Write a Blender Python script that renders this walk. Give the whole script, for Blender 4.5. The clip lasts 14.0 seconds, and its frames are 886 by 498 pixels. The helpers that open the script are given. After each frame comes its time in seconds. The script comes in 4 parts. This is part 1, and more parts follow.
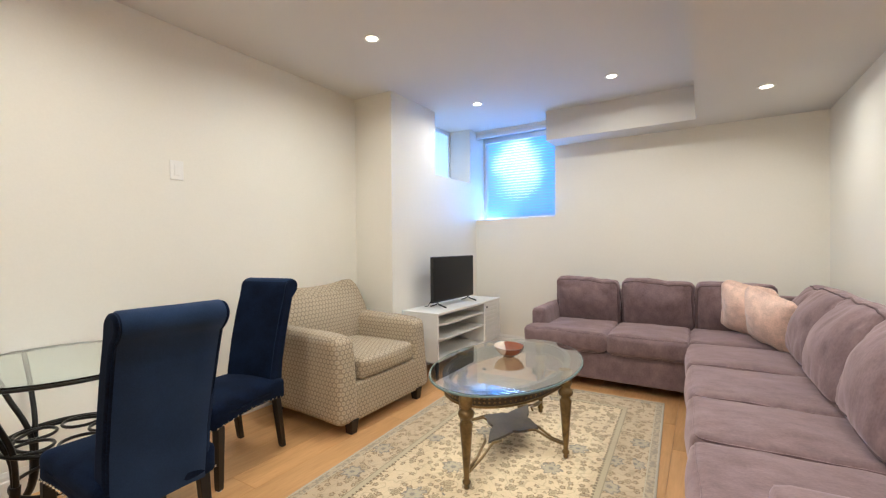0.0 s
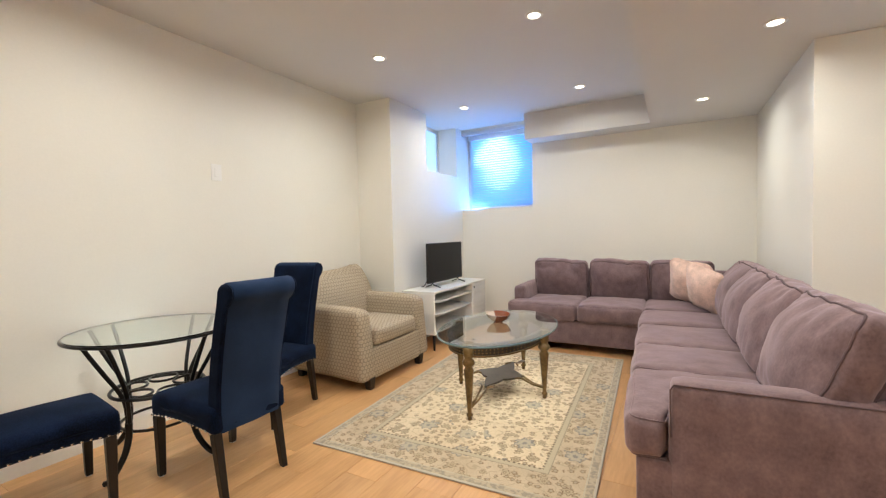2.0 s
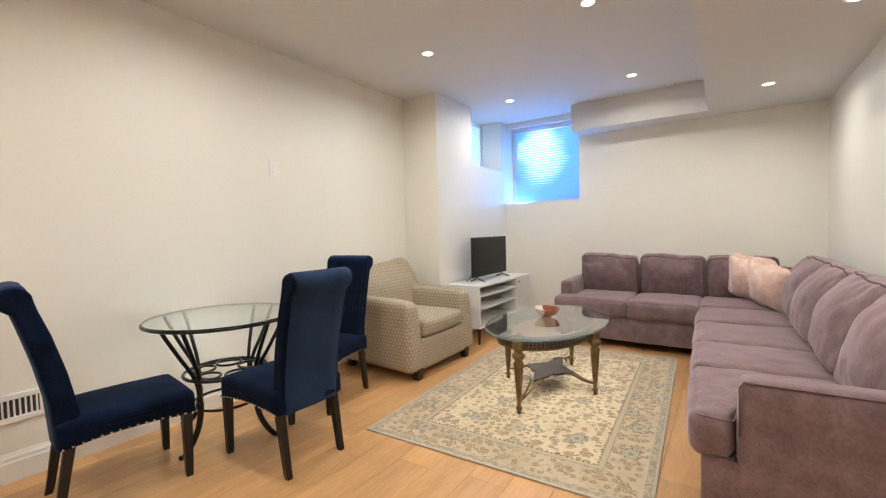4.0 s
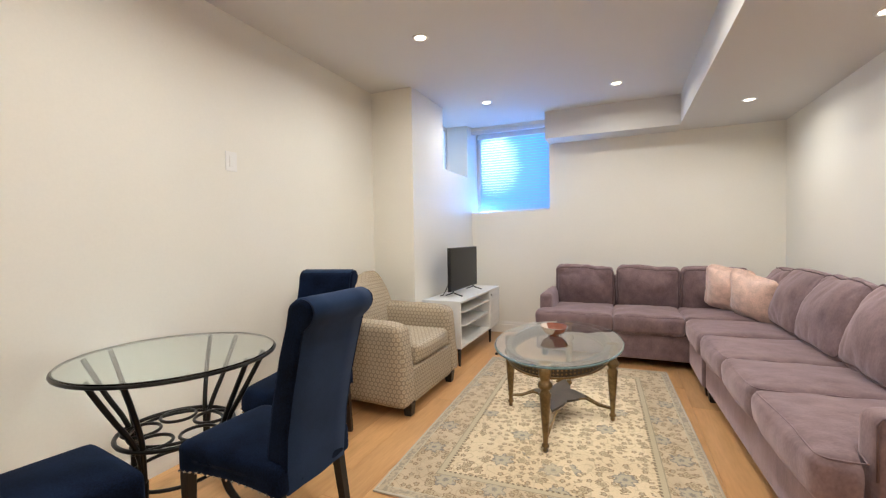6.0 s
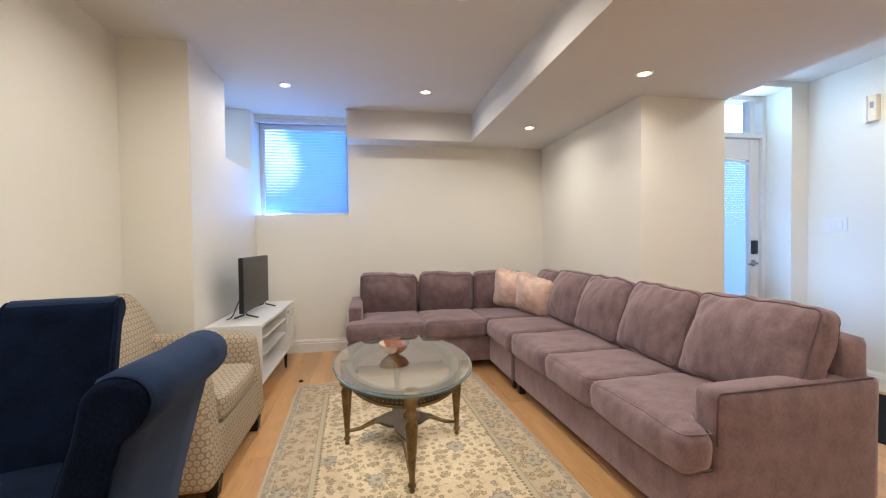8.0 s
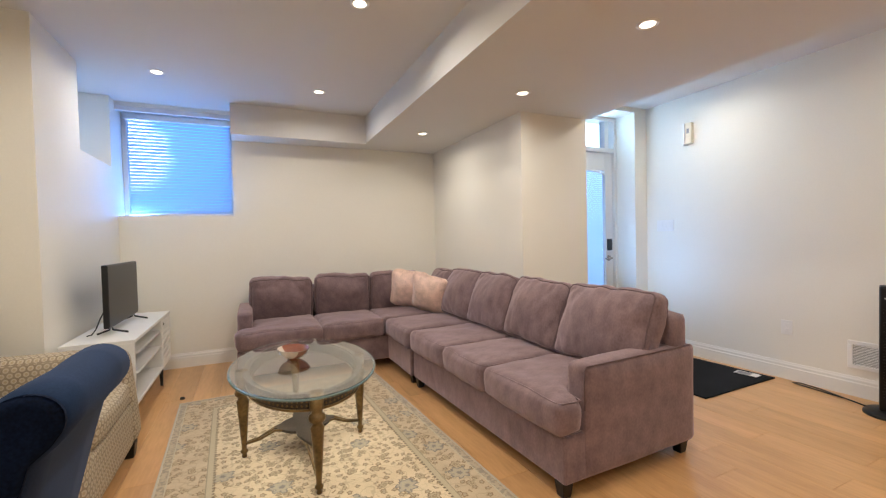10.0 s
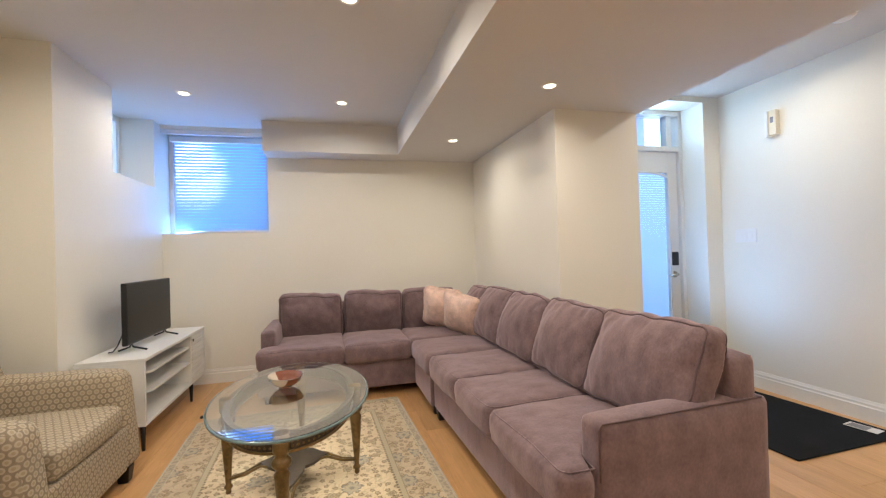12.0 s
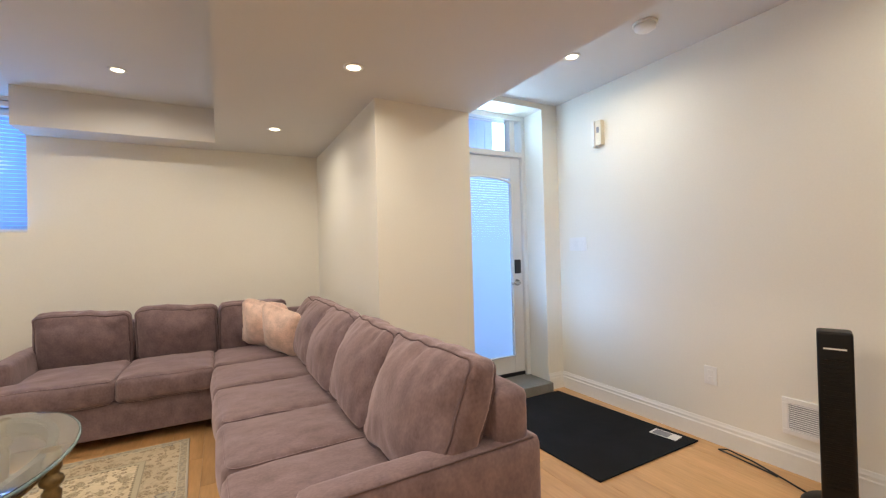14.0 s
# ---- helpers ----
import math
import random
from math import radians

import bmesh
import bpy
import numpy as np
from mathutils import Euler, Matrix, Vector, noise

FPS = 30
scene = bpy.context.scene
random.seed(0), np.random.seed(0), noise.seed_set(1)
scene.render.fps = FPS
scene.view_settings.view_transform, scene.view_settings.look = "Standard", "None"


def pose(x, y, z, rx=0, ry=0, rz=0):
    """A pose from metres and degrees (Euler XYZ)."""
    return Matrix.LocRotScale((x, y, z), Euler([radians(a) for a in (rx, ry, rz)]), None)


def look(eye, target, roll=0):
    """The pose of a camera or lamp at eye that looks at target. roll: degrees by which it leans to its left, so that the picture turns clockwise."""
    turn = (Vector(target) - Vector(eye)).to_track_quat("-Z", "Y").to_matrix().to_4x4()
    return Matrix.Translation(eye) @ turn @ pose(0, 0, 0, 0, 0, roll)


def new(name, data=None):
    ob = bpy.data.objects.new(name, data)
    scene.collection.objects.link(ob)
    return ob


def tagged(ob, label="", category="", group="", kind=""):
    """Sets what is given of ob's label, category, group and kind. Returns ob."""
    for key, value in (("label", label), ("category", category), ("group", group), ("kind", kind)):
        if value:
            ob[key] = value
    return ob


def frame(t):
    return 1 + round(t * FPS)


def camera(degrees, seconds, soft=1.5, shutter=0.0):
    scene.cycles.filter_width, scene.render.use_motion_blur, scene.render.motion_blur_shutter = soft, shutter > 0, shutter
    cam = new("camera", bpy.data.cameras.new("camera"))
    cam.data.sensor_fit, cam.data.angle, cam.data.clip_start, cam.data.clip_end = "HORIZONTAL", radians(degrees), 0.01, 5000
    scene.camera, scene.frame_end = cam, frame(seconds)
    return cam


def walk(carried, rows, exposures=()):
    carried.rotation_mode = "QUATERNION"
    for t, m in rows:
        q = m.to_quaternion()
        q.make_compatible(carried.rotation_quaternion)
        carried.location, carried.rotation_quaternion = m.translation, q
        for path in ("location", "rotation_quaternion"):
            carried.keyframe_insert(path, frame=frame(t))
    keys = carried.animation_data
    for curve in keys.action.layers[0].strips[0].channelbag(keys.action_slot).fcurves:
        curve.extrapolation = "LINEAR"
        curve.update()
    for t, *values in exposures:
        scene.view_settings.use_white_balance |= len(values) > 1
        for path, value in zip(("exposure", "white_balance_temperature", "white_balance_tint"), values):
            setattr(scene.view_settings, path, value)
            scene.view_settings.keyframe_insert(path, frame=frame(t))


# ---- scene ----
cam = camera(93.5, 14.0, soft=1.25)
PATH = [
    (0, (0.246, 0.242, 1.184), (-0.812, 1.939, 1.167), -0.4),
    (0.5, (0.303, 0.067, 1.193), (-0.568, 1.867, 1.152), -0.5),
    (1, (0.27, -0.146, 1.17), (-0.529, 1.686, 1.096), -1.8),
    (1.5, (0.28, -0.279, 1.177), (-0.573, 1.529, 1.114), -1.9),
    (2, (0.389, -0.322, 1.179), (-0.574, 1.429, 1.105), -1.3),
    (2.5, (0.454, -0.364, 1.171), (-0.607, 1.329, 1.092), -1.3),
    (3, (0.476, -0.379, 1.165), (-0.652, 1.27, 1.066), -1.4),
    (5.5, (-0.16, -0.33, 1.165), (-1.144, 1.411, 1.121), -1.5),
    (6, (-0.335, -0.266, 1.175), (-1.126, 1.57, 1.123), -0.9),
    (6.5, (-0.539, -0.243, 1.198), (-1.093, 1.679, 1.159), -0.6),
    (7, (-0.683, -0.124, 1.172), (-0.954, 1.858, 1.15), -0.4),
    (7.5, (-0.799, 0.032, 1.18), (-0.75, 2.031, 1.154), -0.6),
    (8, (-0.899, 0.059, 1.191), (-0.555, 2.029, 1.152), -0.7),
    (8.5, (-1.053, 0.004, 1.172), (-0.427, 1.903, 1.127), -1.1),
    (9, (-1.094, -0.035, 1.181), (-0.243, 1.774, 1.128), -1.3),
    (11.5, (-0.609, 0.059, 1.213), (0.045, 1.949, 1.205), -1.8),
    (12, (-0.496, 0.147, 1.216), (0.018, 2.08, 1.236), -1.8),
    (12.5, (-0.381, 0.172, 1.228), (0.038, 2.127, 1.275), -1.7),
    (13, (-0.195, 0.118, 1.244), (0.214, 2.075, 1.299), -1.5),
    (13.5, (-0.011, 0.168, 1.229), (0.588, 2.076, 1.277), -1.4),
    (14, (0.214, 0.314, 1.241), (1.158, 2.078, 1.259), -1.5),
]
walk(cam, [(t, look(eye, target, roll)) for t, eye, target, roll in PATH],
     exposures=[(0.0, 0.14, 6120, 7.0), (6.0, 0.09, 6120, 8.6), (8.5, -0.07, 6420, 10.0), (11.5, -0.12, 6650, 9.6), (14.0, -0.12, 7050, 9.6)])


# ---- world and light ----
world = bpy.data.worlds.new("world")
scene.world = world
world.use_nodes = True
_n = world.node_tree.nodes
_sky = _n.new("ShaderNodeTexSky")
_sky.sky_type = 'NISHITA'
_sky.sun_disc = False
_sky.sun_elevation = radians(35)
_sky.sun_rotation = radians(200)
world.node_tree.links.new(_sky.outputs[0], _n["Background"].inputs[0])
_n["Background"].inputs[1].default_value = 0.10

POT_WARM = (1.0, 0.93, 0.83)
POT_W = 9.6


def area_lamp(name, m, sx, sy, watts, color, spread=180, shape='RECTANGLE'):
    d = bpy.data.lights.new(name, 'AREA')
    d.shape, d.size, d.size_y = shape, sx, sy
    d.energy, d.color, d.spread = watts, color, radians(spread)
    ob = new(name, d)
    ob.matrix_world = m
    return ob


sun_d = bpy.data.lights.new("sun", 'SUN')
sun_d.energy, sun_d.angle, sun_d.color = 2.5, radians(0.5), (1.0, 0.95, 0.88)
sun_ob = new("sun", sun_d)
sun_ob.matrix_world = look((0, 0, 10), (1.5, -4.0, 7.0))

# the sky's light that comes in over the window sill and past the door's jamb
SKY_BLUE = (0.14, 0.40, 1.0)
area_lamp("window_sky", look((-1.60, 4.83, 1.50), (-1.70, 4.45, 2.5)), 0.90, 0.10, 9.5, SKY_BLUE)
area_lamp("door_sky", look((1.862, 3.30, 1.30), (2.80, 2.70, 2.45)), 0.16, 2.2, 10.5, (0.28, 0.54, 1.0))

area_lamp("transom_sky", look((2.22, 3.39, 2.32), (2.30, 1.9, 2.46)), 0.70, 0.24, 6.0, (0.42, 0.68, 1.0))

# ---- materials ----


def material(name, color, rough=0.6, metal=0.0, vary=0.08, scale=6.0, grain=60.0, bump=0.0, tint=None, spec=0.5, sheen=0.0,
             coat=0.0, stretch=(1, 1, 1), random=0.0, sheen_tint=None):
    """A surface with a coarse and a fine variation of its colour, and a fine relief."""
    m = bpy.data.materials.new(name)
    m.use_nodes = True
    nt = m.node_tree
    N, L = nt.nodes, nt.links
    b = N["Principled BSDF"]
    b.inputs["Roughness"].default_value = rough
    b.inputs["Metallic"].default_value = metal
    b.inputs["Specular IOR Level"].default_value = spec
    b.inputs["Sheen Weight"].default_value = sheen
    b.inputs["Coat Weight"].default_value = coat
    if sheen_tint:
        b.inputs["Sheen Tint"].default_value = (*sheen_tint, 1)
    tc = N.new("ShaderNodeTexCoord")
    mp = N.new("ShaderNodeMapping")
    mp.inputs["Scale"].default_value = stretch
    L.new(tc.outputs["Object"], mp.inputs["Vector"])
    a, f = N.new("ShaderNodeTexNoise"), N.new("ShaderNodeTexNoise")
    a.inputs["Scale"].default_value, f.inputs["Scale"].default_value = scale, grain
    a.inputs["Detail"].default_value, f.inputs["Detail"].default_value = 4, 3
    L.new(mp.outputs[0], a.inputs["Vector"])
    L.new(mp.outputs[0], f.inputs["Vector"])
    mid = N.new("ShaderNodeMix")
    mid.data_type = 'FLOAT'
    mid.inputs[0].default_value = 0.4
    L.new(a.outputs[0], mid.inputs[2])
    L.new(f.outputs[0], mid.inputs[3])
    ramp = N.new("ShaderNodeValToRGB")
    t = tint or color
    lo = [max(0, c * (1 - 2.2 * vary)) for c in color]
    hi = [min(1, c * (1 + 1.6 * vary)) for c in t]
    ramp.color_ramp.elements[0].position, ramp.color_ramp.elements[1].position = 0.3, 0.7
    ramp.color_ramp.elements[0].color, ramp.color_ramp.elements[1].color = (*lo, 1), (*hi, 1)
    L.new(mid.outputs[0], ramp.inputs[0])
    out = ramp.outputs[0]
    if random:
        info, hsv, mr = N.new("ShaderNodeObjectInfo"), N.new("ShaderNodeHueSaturation"), N.new("ShaderNodeMapRange")
        mr.inputs["To Min"].default_value, mr.inputs["To Max"].default_value = 1 - random, 1 + random
        L.new(info.outputs["Random"], mr.inputs["Value"])
        L.new(mr.outputs[0], hsv.inputs["Value"])
        L.new(out, hsv.inputs["Color"])
        off = N.new("ShaderNodeVectorMath")
        off.operation = 'ADD'
        sc = N.new("ShaderNodeVectorMath")
        sc.operation = 'SCALE'
        sc.inputs[0].default_value = (13.0, 7.0, 3.0)
        L.new(info.outputs["Random"], sc.inputs["Scale"])
        L.new(tc.outputs["Object"], off.inputs[0])
        L.new(sc.outputs[0], off.inputs[1])
        L.new(off.outputs[0], mp.inputs["Vector"])
        out = hsv.outputs[0]
    L.new(out, b.inputs["Base Color"])
    if bump:
        bn = N.new("ShaderNodeBump")
        bn.inputs["Strength"].default_value, bn.inputs["Distance"].default_value = min(1, bump), 0.004
        L.new(f.outputs[0], bn.inputs["Height"])
        L.new(bn.outputs[0], b.inputs["Normal"])
    return m


def emissive(name, color, strength):
    m = bpy.data.materials.new(name)
    m.use_nodes = True
    b = m.node_tree.nodes["Principled BSDF"]
    b.inputs["Base Color"].default_value = (0.8, 0.8, 0.8, 1)
    b.inputs["Emission Color"].default_value = (*color, 1)
    b.inputs["Emission Strength"].default_value = strength
    return m


def glass(name, color=(0.9, 0.97, 0.95), rough=0.0, ior=1.45):
    m = bpy.data.materials.new(name)
    m.use_nodes = True
    b = m.node_tree.nodes["Principled BSDF"]
    b.inputs["Base Color"].default_value = (*color, 1)
    b.inputs["Transmission Weight"].default_value = 1
    b.inputs["Roughness"].default_value = rough
    b.inputs["IOR"].default_value = ior
    return m


def translucent(name, color, share=0.5):
    m = bpy.data.materials.new(name)
    m.use_nodes = True
    N, L = m.node_tree.nodes, m.node_tree.links
    b = N["Principled BSDF"]
    b.inputs["Base Color"].default_value = (*color, 1)
    b.inputs["Roughness"].default_value = 0.5
    t, mix = N.new("ShaderNodeBsdfTranslucent"), N.new("ShaderNodeMixShader")
    t.inputs[0].default_value = (*color, 1)
    mix.inputs[0].default_value = share
    L.new(b.outputs[0], mix.inputs[1])
    L.new(t.outputs[0], mix.inputs[2])
    L.new(mix.outputs[0], N["Material Output"].inputs[0])
    return m


WALL = material("wall_paint", (0.845, 0.818, 0.738), 0.55, vary=0.014, scale=1.2, grain=90, bump=0.05)
# ceiling toned darker than the walls: its weaker light is put into the colour
CEIL = material("ceiling_paint_dimmed", (0.69, 0.672, 0.64), 0.8, vary=0.012, scale=1.0, grain=120, bump=0.06)
TRIM = material("trim_paint", (0.84, 0.82, 0.77), 0.35, vary=0.015, scale=2, grain=40)
OAK = material("maple_plank", (0.57, 0.305, 0.120), 0.28, vary=0.06, scale=1.6, grain=12, bump=0.015, tint=(0.64, 0.37, 0.165),
               stretch=(6, 0.7, 1), random=0.085)
GAP = material("floor_underlay", (0.20, 0.11, 0.05), 0.8)
MAUVE = material("mauve_chenille", (0.165, 0.109, 0.113), 0.9, vary=0.115, scale=13, grain=90, bump=0.14, tint=(0.214, 0.147, 0.151), stretch=(1.0, 1.5, 0.8), sheen=0.6, spec=0.15, sheen_tint=(0.86, 0.70, 0.74))
MAUVE_DARK = material("mauve_piping", (0.135, 0.088, 0.093), 0.9, vary=0.06, grain=200)
PINK = material("pink_plush", (0.72, 0.49, 0.395), 0.95, vary=0.12, scale=14, grain=120, bump=0.8, tint=(0.84, 0.61, 0.51), sheen=0.5)
NAVY = material("navy_velvet", (0.0018, 0.0042, 0.0130), 0.9, vary=0.35, scale=6, grain=180, bump=0.12, tint=(0.0046, 0.0100, 0.028), sheen=0.24, spec=0.08, sheen_tint=(0.07, 0.11, 0.22))
# lighter copy of the navy velvet, with its sheen put into the colour
NAVY_SHEEN = material("navy_velvet_sheen", (0.0100, 0.0250, 0.066), 0.85, vary=0.10, scale=5, grain=240, bump=0.06, tint=(0.0135, 0.0320, 0.080), sheen=0.25, spec=0.2, sheen_tint=(0.12, 0.16, 0.26))
ESPRESSO = material("espresso_wood", (0.0050, 0.0034, 0.0030), 0.42, vary=0.15, scale=8, grain=40, stretch=(4, 4, 0.6))
NICKEL = material("nickel_nailhead", (0.75, 0.73, 0.70), 0.22, 1.0, vary=0.03)
IRON = material("dark_iron", (0.0080, 0.0070, 0.0065), 0.28, 0.4, vary=0.15, scale=12, grain=60, bump=0.08)
BRONZE = material("bronze_wood", (0.120, 0.072, 0.024), 0.32, 0.45, vary=0.24, scale=9, grain=50, bump=0.08, tint=(0.19, 0.12, 0.045))
BRONZE_DARK = material("bronze_shelf", (0.060, 0.045, 0.030), 0.4, 0.3, vary=0.2, scale=10, grain=70)
WHITE_LAM = material("white_laminate", (0.82, 0.81, 0.78), 0.35, vary=0.01)
BLACK_PLASTIC = material("black_plastic", (0.012, 0.012, 0.013), 0.35, vary=0.05)
FAN_BLACK = material("gloss_black_plastic", (0.0045, 0.0045, 0.005), 0.42, vary=0.05, spec=0.3)
SCREEN = material("tv_screen", (0.008, 0.008, 0.009), 0.30, vary=0.02, spec=0.2)
BLACK_MAT = material("black_mat", (0.010, 0.011, 0.0135), 0.95, vary=0.2, scale=5, grain=300, bump=0.7, spec=0.2)
STONE = material("grey_stone", (0.22, 0.21, 0.19), 0.6, vary=0.1, scale=6, grain=60, bump=0.2)
PLASTIC_WHITE = material("white_plastic", (0.86, 0.85, 0.82), 0.35, vary=0.01)
IVORY = material("ivory_plastic", (0.78, 0.71, 0.56), 0.4, vary=0.03)
VENT_GREY = material("duct_grey", (0.34, 0.33, 0.31), 0.8)
VENT_DARK = material("duct_dark", (0.05, 0.045, 0.04), 0.8)
STEEL = material("satin_steel", (0.62, 0.61, 0.58), 0.25, 1.0, vary=0.03)
PAPER = material("paper", (0.75, 0.74, 0.72), 0.7, vary=0.04)
PAPER_DARK = material("print_grey", (0.25, 0.25, 0.27), 0.7, vary=0.1)
GLASS_D = glass("dining_glass", (0.80, 0.885, 0.85), 0.0, 1.6)
GLASS_T = glass("table_glass", (0.87, 0.925, 0.92), 0.0, 2.05)
GLASS_EDGE = material("aqua_glass_edge", (0.13, 0.19, 0.195), 0.06, vary=0.05, coat=0.6)
GLASS_W = glass("window_glass", (0.92, 0.96, 1.0), 0.0, 1.05)
VINYL = material("white_vinyl", (0.80, 0.80, 0.80), 0.3, vary=0.01)
# white slats tinted blue: part of the daylight's hue is put into their colour
SLAT_BLUED = translucent("blind_slat", (0.70, 0.76, 0.84), 0.88)
DOOR_PAINT = material("door_paint", (0.76, 0.75, 0.72), 0.35, vary=0.015, scale=3)
WELL = material("window_well_steel", (0.30, 0.32, 0.34), 0.5, vary=0.1)
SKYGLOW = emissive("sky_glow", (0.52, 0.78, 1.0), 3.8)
# blue shade behind the transom, put into a glow
TRANSOM_BLUE = emissive("transom_blue_glow", (0.05, 0.22, 0.95), 0.75)
DIMGLOW = emissive("dim_blue_glow", (0.20, 0.45, 0.85), 1.1)
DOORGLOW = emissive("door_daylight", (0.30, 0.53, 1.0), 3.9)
POT_GLOW = emissive("pot_glow", (1.0, 0.86, 0.66), 7.0)


class Net:
    """Short hand for node arithmetic."""

    def __init__(self, name, rough):
        self.m = bpy.data.materials.new(name)
        self.m.use_nodes = True
        self.N, self.L = self.m.node_tree.nodes, self.m.node_tree.links
        self.b = self.N["Principled BSDF"]
        self.b.inputs["Roughness"].default_value = rough

    def put(self, socket, v):
        if hasattr(v, "is_linked"):
            self.L.new(v, socket)
        else:
            socket.default_value = v

    def f(self, op, a, b=0.0, c=0.0):
        n = self.N.new("ShaderNodeMath")
        n.operation = op
        for k, v in enumerate((a, b, c)):
            self.put(n.inputs[k], v)
        return n.outputs[0]

    def v(self, op, a, b=(0, 0, 0), out=0):
        n = self.N.new("ShaderNodeVectorMath")
        n.operation = op
        self.put(n.inputs[0], a)
        self.put(n.inputs[1], b)
        return n.outputs[out]

    def xyz(self, a):
        n = self.N.new("ShaderNodeSeparateXYZ")
        self.L.new(a, n.inputs[0])
        return n.outputs

    def noise(self, vec, scale, detail=3):
        n = self.N.new("ShaderNodeTexNoise")
        self.L.new(vec, n.inputs["Vector"])
        n.inputs["Scale"].default_value, n.inputs["Detail"].default_value = scale, detail
        return n.outputs[0]

    def step(self, x, lo, hi):
        n = self.N.new("ShaderNodeMapRange")
        n.interpolation_type = 'SMOOTHSTEP'
        self.put(n.inputs["Value"], x)
        n.inputs["From Min"].default_value, n.inputs["From Max"].default_value = lo, hi
        return n.outputs[0]

    def band(self, x, lo, hi, soft):
        return self.f('MULTIPLY', self.step(x, lo - soft, lo + soft), self.f('SUBTRACT', 1.0, self.step(x, hi - soft, hi + soft)))

    def mix(self, k, a, b):
        n = self.N.new("ShaderNodeMix")
        n.data_type = 'RGBA'
        self.put(n.inputs[0], k)
        self.put(n.inputs[6], a if hasattr(a, "is_linked") else (*a, 1))
        self.put(n.inputs[7], b if hasattr(b, "is_linked") else (*b, 1))
        return n.outputs[2]

    def bump(self, h, strength, dist=0.004):
        n = self.N.new("ShaderNodeBump")
        n.inputs["Strength"].default_value, n.inputs["Distance"].default_value = strength, dist
        self.L.new(h, n.inputs["Height"])
        self.L.new(n.outputs[0], self.b.inputs["Normal"])


RUG_X, RUG_Y = 0.755, 1.145


def rug_material():
    """Persian-style rug: cream field, guard lines and a flowered border in grey-blue and tan."""
    g = Net("persian_rug", 0.95)
    co = g.N.new("ShaderNodeTexCoord").outputs["Object"]
    x, y, _ = g.xyz(co)
    d = g.f('MINIMUM', g.f('SUBTRACT', RUG_X, g.f('ABSOLUTE', x)), g.f('SUBTRACT', RUG_Y, g.f('ABSOLUTE', y)))
    flat = g.v('MULTIPLY', co, (1, 1, 0))
    warp = g.N.new("ShaderNodeTexNoise")
    g.L.new(flat, warp.inputs["Vector"])
    warp.inputs["Scale"].default_value = 9
    wv = g.v('ADD', flat, g.v('MULTIPLY', g.v('SUBTRACT', warp.outputs["Color"], (.5, .5, .5)), (.03, .03, 0)))

    def flowers(scale, size, petals, randomness=0.75):
        vo = g.N.new("ShaderNodeTexVoronoi")
        sv = g.v('MULTIPLY', wv, (scale, scale, 0))
        g.L.new(sv, vo.inputs["Vector"])
        vo.inputs["Scale"].default_value = 1
        vo.inputs["Randomness"].default_value = randomness
        lx, ly, _ = g.xyz(g.v('SUBTRACT', sv, vo.outputs["Position"]))
        r = g.f('SQRT', g.f('ADD', g.f('MULTIPLY', lx, lx), g.f('MULTIPLY', ly, ly)))
        a = g.f('ARCTAN2', ly, lx)
        rr, gg, _ = g.xyz(vo.outputs["Color"])
        ragged = g.f('MULTIPLY', g.f('SUBTRACT', g.noise(wv, 55, 2), .5), 1.1)
        edge = g.f('MULTIPLY', size, g.f('ADD', g.f('ADD', 1.0, ragged), g.f('MULTIPLY', .17, g.f('COSINE', g.f('ADD', g.f('MULTIPLY', a, petals), g.f('MULTIPLY', rr, 9.0))))))
        q = g.f('DIVIDE', r, edge)
        return q, rr, gg

    base = g.mix(g.step(g.noise(flat, 3.0), .35, .65), (0.65, 0.515, 0.335), (0.735, 0.60, 0.40))
    border = g.mix(g.step(g.noise(flat, 5.0), .35, .65), (0.51, 0.395, 0.26), (0.58, 0.46, 0.31))
    col = g.mix(g.band(d, .055, .235, .002), base, border)
    # vines
    vine = g.noise(wv, 11, 1)
    line = g.band(vine, .485, .515, .008)
    col = g.mix(g.f('MULTIPLY', line, .34), col, (0.24, 0.185, 0.105))
    vine2 = g.noise(g.v('ADD', wv, (3, 7, 0)), 17, 1)
    col = g.mix(g.f('MULTIPLY', g.band(vine2, .485, .515, .01), .22), col, (0.33, 0.29, 0.20))
    # small buds
    q, a, b = flowers(19, .27, 5, .9)
    on = g.step(a, .20, .21)
    col = g.mix(g.f('MULTIPLY', on, g.band(q, .50, 1.0, .16)), col, (0.26, 0.175, 0.095))
    col = g.mix(g.f('MULTIPLY', on, g.f('MULTIPLY', .8, g.step(q, .55, .40))), col, (0.36, 0.30, 0.22))
    # middle rosettes
    q, a, b = flowers(10.5, .26, 6)
    on = g.step(a, .52, .53)
    col = g.mix(g.f('MULTIPLY', on, g.step(q, 1.05, .92)), col, (0.47, 0.38, 0.245))
    col = g.mix(g.f('MULTIPLY', on, g.band(q, .82, 1.02, .07)), col, (0.225, 0.148, 0.082))
    col = g.mix(g.f('MULTIPLY', on, g.step(q, .52, .42)), col, (0.31, 0.225, 0.135))
    col = g.mix(g.f('MULTIPLY', on, g.step(q, .20, .12)), col, (0.50, 0.40, 0.25))
    # large palmettes
    q, a, b = flowers(3.9, .19, 7, 0.55)
    on = g.step(b, .48, .49)
    col = g.mix(g.f('MULTIPLY', on, g.step(q, 1.1, .9)), col, (0.41, 0.355, 0.275))
    col = g.mix(g.f('MULTIPLY', on, g.band(q, .88, 1.08, .05)), col, (0.205, 0.182, 0.155))
